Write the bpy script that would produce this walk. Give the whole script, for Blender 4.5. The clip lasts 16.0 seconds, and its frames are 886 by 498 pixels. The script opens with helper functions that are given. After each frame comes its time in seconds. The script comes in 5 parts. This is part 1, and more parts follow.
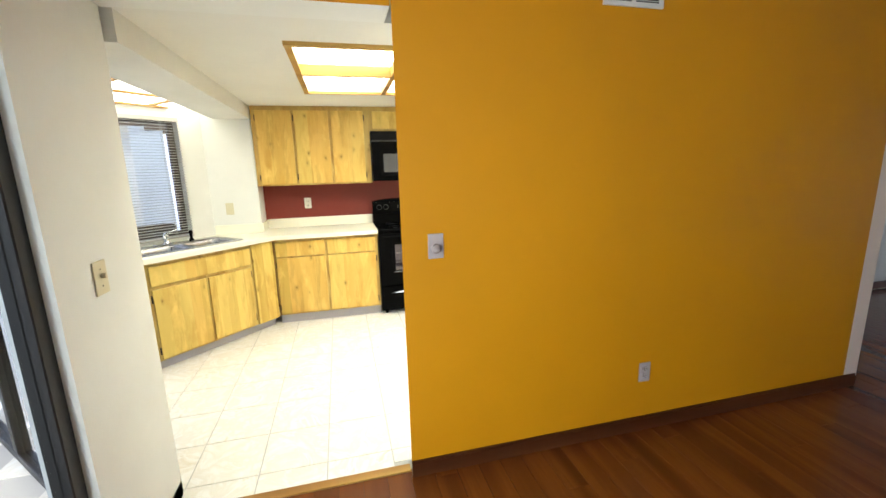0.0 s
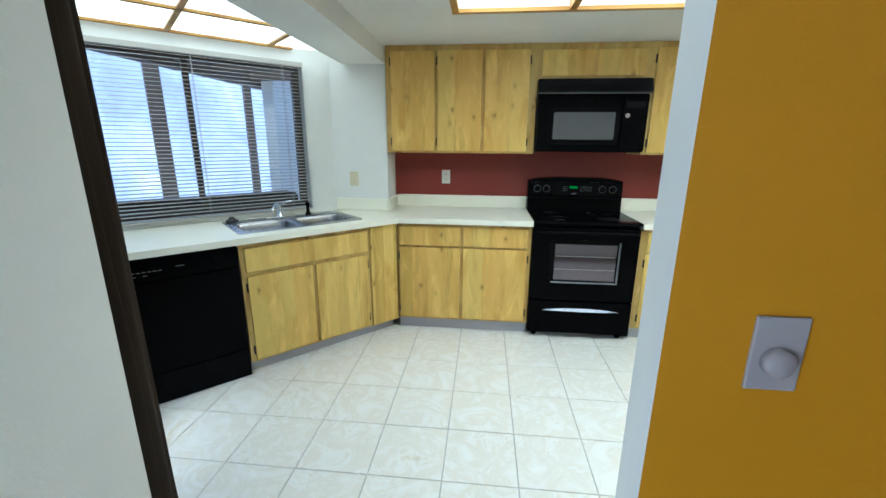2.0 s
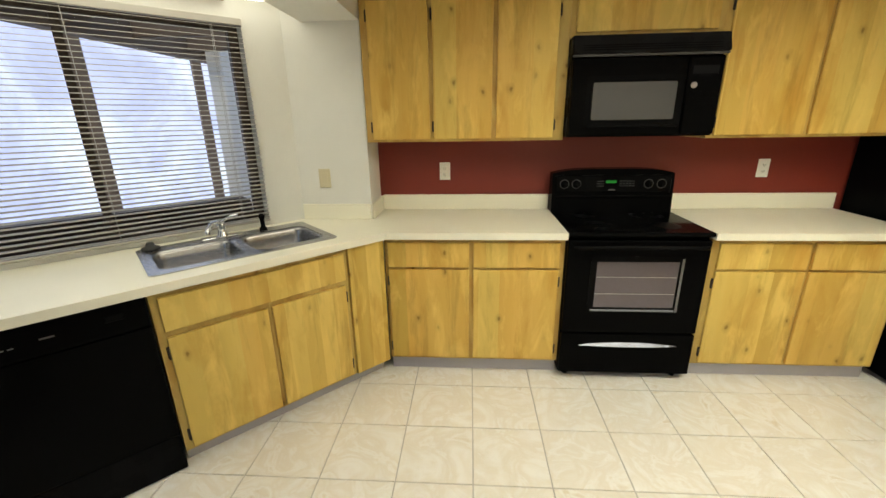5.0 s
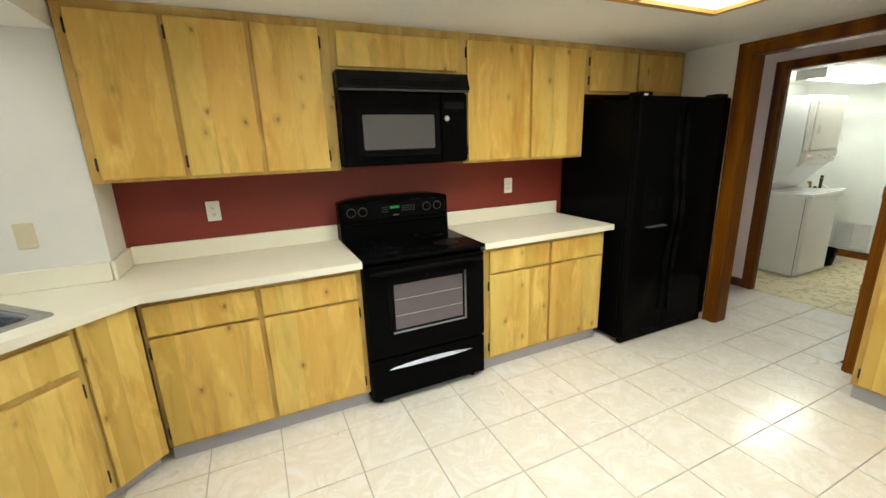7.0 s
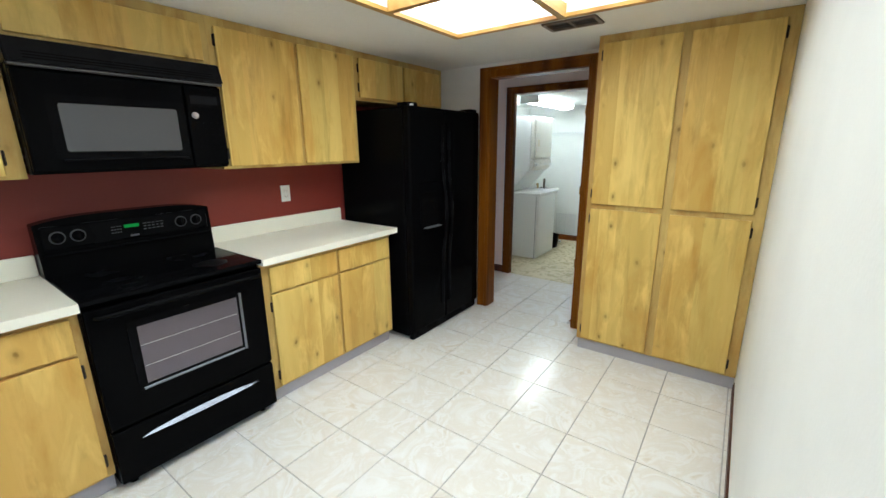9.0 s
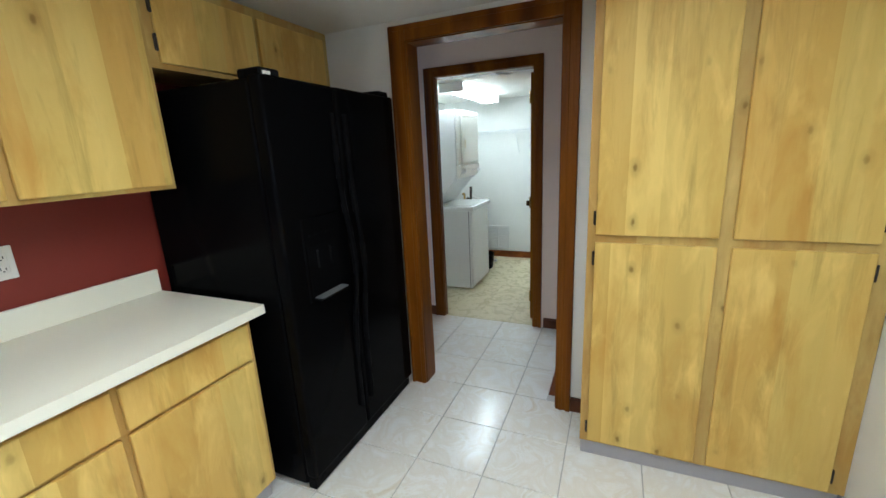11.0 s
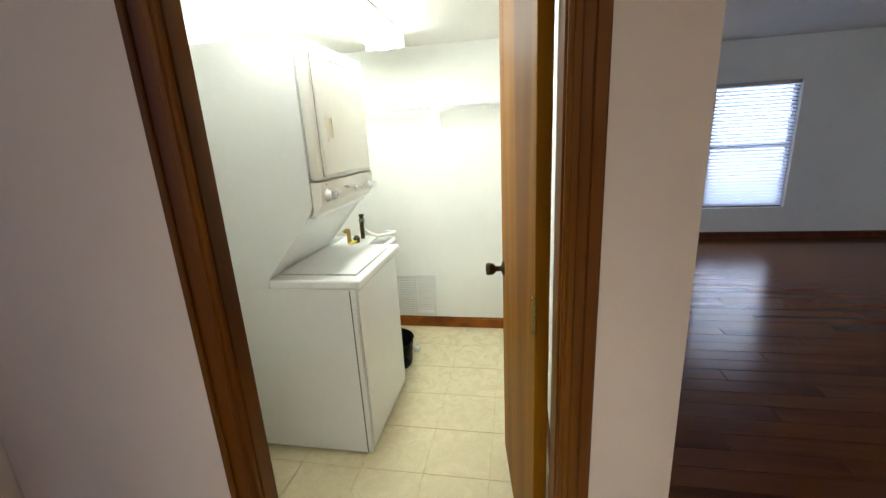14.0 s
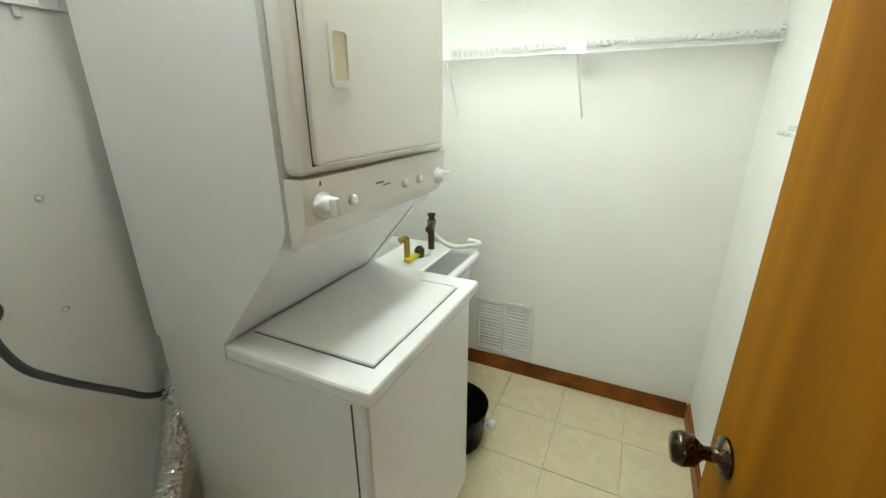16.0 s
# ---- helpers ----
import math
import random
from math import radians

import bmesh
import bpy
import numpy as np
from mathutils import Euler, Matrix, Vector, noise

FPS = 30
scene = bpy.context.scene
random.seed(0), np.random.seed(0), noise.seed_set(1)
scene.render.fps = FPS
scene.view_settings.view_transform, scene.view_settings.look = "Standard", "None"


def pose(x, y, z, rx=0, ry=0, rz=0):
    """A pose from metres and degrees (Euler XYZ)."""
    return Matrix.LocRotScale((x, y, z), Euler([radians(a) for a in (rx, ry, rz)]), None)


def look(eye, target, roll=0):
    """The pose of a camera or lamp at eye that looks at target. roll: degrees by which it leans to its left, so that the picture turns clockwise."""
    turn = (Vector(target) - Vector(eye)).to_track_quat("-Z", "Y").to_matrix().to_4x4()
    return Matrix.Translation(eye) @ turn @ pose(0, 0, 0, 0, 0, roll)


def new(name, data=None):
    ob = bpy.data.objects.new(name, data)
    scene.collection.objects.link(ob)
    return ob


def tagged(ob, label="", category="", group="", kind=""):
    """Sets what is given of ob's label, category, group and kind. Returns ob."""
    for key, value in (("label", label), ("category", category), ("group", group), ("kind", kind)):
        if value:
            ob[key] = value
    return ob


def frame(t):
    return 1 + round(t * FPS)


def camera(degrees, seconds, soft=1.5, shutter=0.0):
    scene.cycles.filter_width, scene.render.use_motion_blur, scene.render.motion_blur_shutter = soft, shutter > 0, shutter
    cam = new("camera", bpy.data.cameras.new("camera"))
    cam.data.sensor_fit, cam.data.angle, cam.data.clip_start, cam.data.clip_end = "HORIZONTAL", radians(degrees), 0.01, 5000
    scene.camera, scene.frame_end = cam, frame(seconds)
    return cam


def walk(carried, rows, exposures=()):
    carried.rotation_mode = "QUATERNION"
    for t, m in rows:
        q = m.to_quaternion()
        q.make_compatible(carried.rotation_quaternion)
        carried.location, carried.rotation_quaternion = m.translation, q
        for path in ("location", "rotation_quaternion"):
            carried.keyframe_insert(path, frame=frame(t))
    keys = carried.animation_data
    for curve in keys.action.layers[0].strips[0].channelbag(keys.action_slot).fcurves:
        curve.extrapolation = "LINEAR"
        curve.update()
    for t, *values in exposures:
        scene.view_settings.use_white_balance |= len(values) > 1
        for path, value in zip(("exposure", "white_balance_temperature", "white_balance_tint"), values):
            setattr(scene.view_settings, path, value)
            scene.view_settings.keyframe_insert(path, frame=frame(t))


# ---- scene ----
cam = camera(95.1, 16.0)
PATH = [
    (0, (-0.347, -0.777, 1.525), (0.126, 1.126, 1.131), -1.5),
    (0.5, (-0.312, -0.545, 1.497), (-0.018, 1.386, 1.067), -0.1),
    (1, (-0.375, -0.231, 1.487), (-0.118, 1.691, 0.999), 0.1),
    (1.5, (-0.416, 0.075, 1.481), (-0.308, 2.005, 0.968), -0.8),
    (2, (-0.365, 0.425, 1.465), (-0.558, 2.35, 0.956), 0.4),
    (2.5, (-0.425, 0.721, 1.445), (-0.714, 2.622, 0.894), 1.9),
    (2.8, (-0.515, 0.847, 1.435), (-0.826, 2.748, 0.898), 0.5),
    (3, (-0.541, 0.914, 1.464), (-0.958, 2.764, 0.829), 1.5),
    (5.5, (-0.527, 1.267, 1.51), (-0.462, 3.171, 0.901), -1.8),
    (6, (-0.494, 1.301, 1.486), (-0.191, 3.178, 0.863), -2.3),
    (6.5, (-0.478, 1.302, 1.507), (0.057, 3.141, 0.931), -2.2),
    (7, (-0.471, 1.289, 1.517), (0.335, 3.048, 1.012), -1.9),
    (7.5, (-0.451, 1.265, 1.522), (0.634, 2.87, 1.023), -0.6),
    (8, (-0.449, 1.286, 1.508), (0.881, 2.698, 1.02), 0.5),
    (8.5, (-0.432, 1.263, 1.503), (1.043, 2.526, 1.026), 0.6),
    (11, (0.718, 2.082, 1.485), (2.5, 2.854, 1.007), -2.8),
    (11.2, (0.888, 2.117, 1.501), (2.696, 2.856, 1.069), -1.4),
    (11.5, (1.131, 2.229, 1.507), (2.958, 2.882, 1.021), 0.9),
    (12, (1.577, 2.399, 1.529), (3.436, 2.94, 1.027), -1.8),
    (12.2, (1.757, 2.43, 1.525), (3.606, 2.995, 0.965), -2.8),
    (12.5, (2.038, 2.479, 1.52), (3.887, 3.072, 1.042), -2.4),
    (13, (2.408, 2.625, 1.493), (4.277, 3.098, 0.963), 0.3),
    (13.3, (2.60, 2.69, 1.49), (4.50, 3.027, 1.055), -3.2),
    (13.5, (2.716, 2.725, 1.491), (4.637, 2.971, 0.99), -1.8),
    (14, (3.097, 2.762, 1.461), (4.993, 3.121, 0.936), -3.1),
    (14.5, (3.418, 2.842, 1.445), (5.296, 3.218, 0.87), 1.2),
    (15, (3.717, 2.952, 1.467), (5.595, 3.386, 0.933), -1.3),
    (15.2, (3.821, 2.958, 1.453), (5.667, 3.482, 0.887), -1.2),
    (15.5, (3.964, 2.989, 1.456), (5.738, 3.722, 0.895), -1.0),
    (16, (4.089, 3.0, 1.439), (5.794, 3.81, 0.777), -0.2),
]
EXPOSURES = [
    (0.0, 0.9, 6600, 2), (0.5, 0.68, 6000, 1), (1.0, 0.3, 5600, -1), (1.5, 0.1, 5300, -2), (2.0, 0.0, 5050, -4), (2.5, -0.15, 5250, -4), (3.2, -0.24, 5400, -1),
    (5.5, -0.08, 7400, 3), (6.0, -0.05, 7100, 3), (7.0, 0.12, 6500, 4), (8.5, 0.03, 5650, 5), (11.0, -0.04, 5350, 5), (12.0, 0.6, 5800, 6), (12.5, 0.85, 6200, 10),
    (13.5, 0.7, 6450, 10), (14.0, 0.55, 6450, 6), (14.5, 0.2, 6350, -1), (15.0, 0.28, 6300, 2), (16.0, 0.02, 6300, 5),
]
walk(cam, [(t, look(eye, target, roll)) for t, eye, target, roll in PATH], EXPOSURES)

# ---- world and exposure ----
world = bpy.data.worlds.new("world")
scene.world = world
world.use_nodes = True
sky = world.node_tree.nodes.new("ShaderNodeTexSky")
sky.sky_type, sky.sun_disc = "NISHITA", False
sky.sun_elevation, sky.sun_rotation = radians(60), radians(180)
world.node_tree.links.new(sky.outputs[0], world.node_tree.nodes["Background"].inputs[0])
world.node_tree.nodes["Background"].inputs[1].default_value = 0.15
sun_data = bpy.data.lights.new("sun", "SUN")
sun_data.energy, sun_data.angle, sun_data.color = 1.0, radians(15), (1.0, 0.97, 0.93)
sun = new("sun", sun_data)
sun.matrix_world = look((0, -20, 34.6), (0, 0, 0))
PANEL_GLOW, TUBE_GLOW = 6.0, 22.0


def daylight(name, at, aim, w, h, watts):
    """The sky's light that comes in through an opening."""
    d = bpy.data.lights.new(name, "AREA")
    d.shape, d.size, d.size_y, d.energy, d.color = "RECTANGLE", w, h, watts, (0.86, 0.92, 1.0)
    ob = new(name, d)
    ob.matrix_world = look(at, aim)
    return ob


daylight("dining_door_daylight", (-1.40, -0.62, 1.05), (0, -0.62, 1.05), 1.3, 1.9, 22)
daylight("living_window_daylight", (9.02, -0.12, 1.16), (8, -0.12, 1.16), 0.9, 1.5, 5)
daylight("entry_door_daylight", (9.62, 0.92, 1.05), (8.92, 1.60, 1.05), 0.75, 1.9, 6)

# ---- materials ----


def material(name, colour=(0.8, 0.8, 0.8), rough=0.5, metal=0.0, spec=0.5):
    m = bpy.data.materials.new(name)
    m.use_nodes = True
    b = m.node_tree.nodes["Principled BSDF"]
    b.inputs["Base Color"].default_value = (*colour, 1)
    b.inputs["Roughness"].default_value = rough
    b.inputs["Metallic"].default_value = metal
    b.inputs["Specular IOR Level"].default_value = spec
    return m


def nodes_of(m):
    nt = m.node_tree
    return nt, nt.nodes, nt.links, nt.nodes["Principled BSDF"]


def coords(nt, scale=(1, 1, 1), rnd=False, rot=(0, 0, 0)):
    tc = nt.nodes.new("ShaderNodeTexCoord")
    mp = nt.nodes.new("ShaderNodeMapping")
    mp.inputs["Scale"].default_value = scale
    mp.inputs["Rotation"].default_value = rot
    nt.links.new(tc.outputs["Object"], mp.inputs["Vector"])
    if rnd:
        oi = nt.nodes.new("ShaderNodeObjectInfo")
        mu = nt.nodes.new("ShaderNodeMath")
        mu.operation = "MULTIPLY"
        mu.inputs[1].default_value = 37.0
        nt.links.new(oi.outputs["Random"], mu.inputs[0])
        nt.links.new(mu.outputs[0], mp.inputs["Location"])
    return mp.outputs["Vector"]


def noise_tex(nt, vec, scale, detail=4.0, rough=0.55, dist=0.0):
    n = nt.nodes.new("ShaderNodeTexNoise")
    n.inputs["Scale"].default_value = scale
    n.inputs["Detail"].default_value = detail
    n.inputs["Roughness"].default_value = rough
    n.inputs["Distortion"].default_value = dist
    nt.links.new(vec, n.inputs["Vector"])
    return n.outputs["Fac"]


def ramp(nt, fac, stops):
    r = nt.nodes.new("ShaderNodeValToRGB")
    e = r.color_ramp.elements
    while len(e) < len(stops):
        e.new(0.5)
    for k, (p, c) in enumerate(stops):
        e[k].position = p
        e[k].color = (*c, 1) if len(c) == 3 else c
    nt.links.new(fac, r.inputs[0])
    return r.outputs[0]


def mixc(nt, a, b, fac, mode="MIX"):
    m = nt.nodes.new("ShaderNodeMix")
    m.data_type, m.blend_type = "RGBA", mode
    for sock, v in ((m.inputs[0], fac), (m.inputs[6], a), (m.inputs[7], b)):
        if isinstance(v, (int, float)):
            sock.default_value = v
        elif isinstance(v, tuple):
            sock.default_value = (*v, 1)
        else:
            nt.links.new(v, sock)
    return m.outputs[2]


def bump(nt, b, height, strength=0.2, dist=0.01):
    n = nt.nodes.new("ShaderNodeBump")
    n.inputs["Strength"].default_value = strength
    n.inputs["Distance"].default_value = dist
    nt.links.new(height, n.inputs["Height"])
    nt.links.new(n.outputs[0], b.inputs["Normal"])


def paint(name, colour, rough=0.6, tone=0.06, orange_peel=0.12, peel=90.0, spec=0.4):
    m = material(name, colour, rough, spec=spec)
    nt, ns, ln, b = nodes_of(m)
    v = coords(nt)
    big = noise_tex(nt, v, 1.3, 5)
    dark = tuple(c * (1 - tone) for c in colour)
    lite = tuple(min(1, c * (1 + tone)) for c in colour)
    col = ramp(nt, big, [(0.3, dark), (0.7, lite)])
    fine = noise_tex(nt, v, 9, 4)
    col = mixc(nt, col, dark, ramp_val(nt, fine, 0.55, 0.85, 0.35))
    ln.new(col, b.inputs["Base Color"])
    bump(nt, b, noise_tex(nt, v, peel, 2), orange_peel, 0.004)
    return m


def ramp_val(nt, fac, lo, hi, top=1.0):
    r = nt.nodes.new("ShaderNodeMapRange")
    r.inputs[1].default_value, r.inputs[2].default_value = lo, hi
    r.inputs[3].default_value, r.inputs[4].default_value = 0.0, top
    nt.links.new(fac, r.inputs[0])
    return r.outputs[0]


def wood(name, pale, mid, dark, along="z", knots=True, rough=0.42, rnd=True, coarse=1.0, spec=0.27):
    m = material(name, mid, rough, spec=spec)
    nt, ns, ln, b = nodes_of(m)
    sc = {"z": (1, 1, 0.07), "x": (0.07, 1, 1), "y": (1, 0.07, 1)}[along]
    sc2 = {"z": (1, 1, 0.3), "x": (0.3, 1, 1), "y": (1, 0.3, 1)}[along]
    v = coords(nt, sc, rnd)
    boards = noise_tex(nt, v, 7 * coarse, 1, 0.4, 0.3)
    grain = noise_tex(nt, v, 55 * coarse, 5, 0.65, 0.4)
    c = ramp(nt, boards, [(0.32, dark), (0.45, mid), (0.56, pale), (0.68, mid)])
    c = mixc(nt, c, dark, ramp_val(nt, grain, 0.5, 0.8, 0.55))
    blot = noise_tex(nt, coords(nt, sc2, rnd), 4.5, 4, 0.6, 0.6)
    c = mixc(nt, c, mid, ramp_val(nt, blot, 0.45, 0.75, 0.6))
    if knots:
        # glued-up boards, each with its own tint
        tc = ns.new("ShaderNodeTexCoord")
        sx = ns.new("ShaderNodeSeparateXYZ")
        ln.new(tc.outputs["Object"], sx.inputs[0])
        u = ns.new("ShaderNodeMath")
        u.operation = "ADD"
        ln.new(sx.outputs[0], u.inputs[0])
        ln.new(sx.outputs[1], u.inputs[1])
        oi = ns.new("ShaderNodeObjectInfo")
        k = ns.new("ShaderNodeMath")
        k.operation = "MULTIPLY_ADD"
        k.inputs[1].default_value = 8.3
        ln.new(u.outputs[0], k.inputs[0])
        ln.new(oi.outputs["Random"], k.inputs[2])
        fl = ns.new("ShaderNodeMath")
        fl.operation = "FLOOR"
        ln.new(k.outputs[0], fl.inputs[0])
        wn1 = ns.new("ShaderNodeTexWhiteNoise")
        wn1.noise_dimensions = "1D"
        ln.new(fl.outputs[0], wn1.inputs["W"])
        tint = ramp(nt, wn1.outputs["Value"], [(0.0, tuple(x * 0.82 for x in mid)), (0.3, (mid[0] * 1.06, mid[1] * 0.95, mid[2] * 1.05)), (0.6, (mid[0] * 1.0, mid[1] * 1.10, mid[2] * 1.35)), (1.0, tuple(min(1, x * 1.06) for x in pale))])
        c = mixc(nt, c, tint, 0.72)
        amber = noise_tex(nt, coords(nt, (1, 1, 0.30), rnd), 6.5, 5, 0.6, 0.35)
        c = mixc(nt, c, (dark[0] * 1.08, dark[1] * 0.86, dark[2] * 0.55), ramp_val(nt, amber, 0.5, 0.70, 0.5))
        lit = noise_tex(nt, coords(nt, (1, 1, 0.3), rnd), 8.5, 4, 0.6, 0.5)
        c = mixc(nt, c, tuple(min(1, x * 1.12) for x in pale), ramp_val(nt, lit, 0.52, 0.70, 0.7))
        smear = noise_tex(nt, coords(nt, (1, 1, 0.12), rnd), 13, 5, 0.65, 0.35)
        c = mixc(nt, c, tuple(x * 0.72 for x in dark), ramp_val(nt, smear, 0.54, 0.76, 0.62))
        vo = ns.new("ShaderNodeTexVoronoi")
        vo.voronoi_dimensions = "2D"
        vo.inputs["Scale"].default_value = 6.2
        cmb = ns.new("ShaderNodeCombineXYZ")
        zz = ns.new("ShaderNodeMath")
        zz.operation = "MULTIPLY_ADD"
        zz.inputs[1].default_value = 0.62
        rr = ns.new("ShaderNodeMath")
        rr.operation = "MULTIPLY"
        rr.inputs[1].default_value = 29.0
        ln.new(oi.outputs["Random"], rr.inputs[0])
        ln.new(sx.outputs[2], zz.inputs[0])
        ln.new(rr.outputs[0], zz.inputs[2])
        ln.new(u.outputs[0], cmb.inputs[0])
        ln.new(zz.outputs[0], cmb.inputs[1])
        wob = noise_tex(nt, coords(nt), 22, 2)
        vadd = ns.new("ShaderNodeVectorMath")
        vadd.operation = "MULTIPLY_ADD"
        vadd.inputs[1].default_value = (0.02, 0.02, 0.02)
        ln.new(wob, vadd.inputs[0])
        ln.new(cmb.outputs[0], vadd.inputs[2])
        ln.new(vadd.outputs[0], vo.inputs["Vector"])
        core = ramp(nt, vo.outputs["Distance"], [(0.0, (1, 1, 1)), (0.035, (0.85, 0.85, 0.85)), (0.065, (0.32, 0.32, 0.32)), (0.17, (0, 0, 0))])
        wn = ns.new("ShaderNodeSeparateColor")
        ln.new(vo.outputs["Color"], wn.inputs[0])
        pick = ramp_val(nt, wn.outputs[0], 0.55, 0.85, 0.9)
        mu = ns.new("ShaderNodeMath")
        mu.operation = "MULTIPLY"
        ln.new(core, mu.inputs[0])
        ln.new(pick, mu.inputs[1])
        c = mixc(nt, c, tuple(x * 0.52 for x in dark), mu.outputs[0])
    ln.new(c, b.inputs["Base Color"])
    bump(nt, b, grain, 0.12, 0.002)
    return m


def glow(name, colour, strength):
    m = bpy.data.materials.new(name)
    m.use_nodes = True
    nt = m.node_tree
    nt.nodes.remove(nt.nodes["Principled BSDF"])
    e = nt.nodes.new("ShaderNodeEmission")
    e.inputs[1].default_value = strength
    n = noise_tex(nt, coords(nt), 60, 2)
    c = ramp(nt, n, [(0.3, tuple(x * 0.93 for x in colour)), (0.7, colour)])
    nt.links.new(c, e.inputs[0])
    nt.links.new(e.outputs[0], nt.nodes["Material Output"].inputs[0])
    return m


def tile_mat(name, base, vein, rough=0.22, scale=5.0):
    m = material(name, base, rough, spec=0.35)
    nt, ns, ln, b = nodes_of(m)
    v = coords(nt, (1, 1, 1), True)
    n = noise_tex(nt, v, scale, 6, 0.6, 1.4)
    c = ramp(nt, n, [(0.36, base), (0.52, tuple((p + q) / 2 for p, q in zip(base, vein))), (0.6, base), (0.72, vein), (0.8, base)])
    n2 = noise_tex(nt, v, 60, 3)
    c = mixc(nt, c, tuple(x * 0.9 for x in base), ramp_val(nt, n2, 0.55, 0.8, 0.4))
    ln.new(c, b.inputs["Base Color"])
    ln.new(ramp_val(nt, n, 0.0, 1.0, rough * 1.7), b.inputs["Roughness"])
    bump(nt, b, noise_tex(nt, v, 14, 3), 0.05, 0.004)
    return m


def glass(name, tint=(1, 1, 1)):
    m = material(name, tint, 0.0)
    b = m.node_tree.nodes["Principled BSDF"]
    b.inputs["Transmission Weight"].default_value = 1.0
    b.inputs["IOR"].default_value = 1.05
    return m


def black_gloss(name, v=0.0025, rough=0.2):
    m = material(name, (v, v, v * 1.1), rough, spec=0.1)
    nt, ns, ln, b = nodes_of(m)
    b.inputs["IOR"].default_value = 1.22
    n = noise_tex(nt, coords(nt), 7, 5)
    ln.new(ramp_val(nt, n, 0.2, 1.4, rough * 2.6), b.inputs["Roughness"])
    bump(nt, b, noise_tex(nt, coords(nt), 420, 1), 0.06, 0.0006)
    return m


def brushed(name, colour, rough=0.3, metal=1.0):
    m = material(name, colour, rough, metal)
    nt, ns, ln, b = nodes_of(m)
    n = noise_tex(nt, coords(nt, (1, 14, 14)), 40, 4)
    ln.new(ramp_val(nt, n, 0.1, 1.1, rough * 2), b.inputs["Roughness"])
    return m


# Emission sheet: outdoor brightness and blurred foliage put into a glowing colour pattern.
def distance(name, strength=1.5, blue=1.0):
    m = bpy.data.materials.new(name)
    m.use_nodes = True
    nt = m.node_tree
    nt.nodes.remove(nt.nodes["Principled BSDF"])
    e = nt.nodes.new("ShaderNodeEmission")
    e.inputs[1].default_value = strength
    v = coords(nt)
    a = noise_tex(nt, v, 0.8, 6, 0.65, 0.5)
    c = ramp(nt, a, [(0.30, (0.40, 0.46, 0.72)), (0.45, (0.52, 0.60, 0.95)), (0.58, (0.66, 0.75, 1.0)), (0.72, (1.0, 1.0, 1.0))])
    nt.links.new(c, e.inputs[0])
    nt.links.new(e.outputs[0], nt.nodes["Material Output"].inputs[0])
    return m


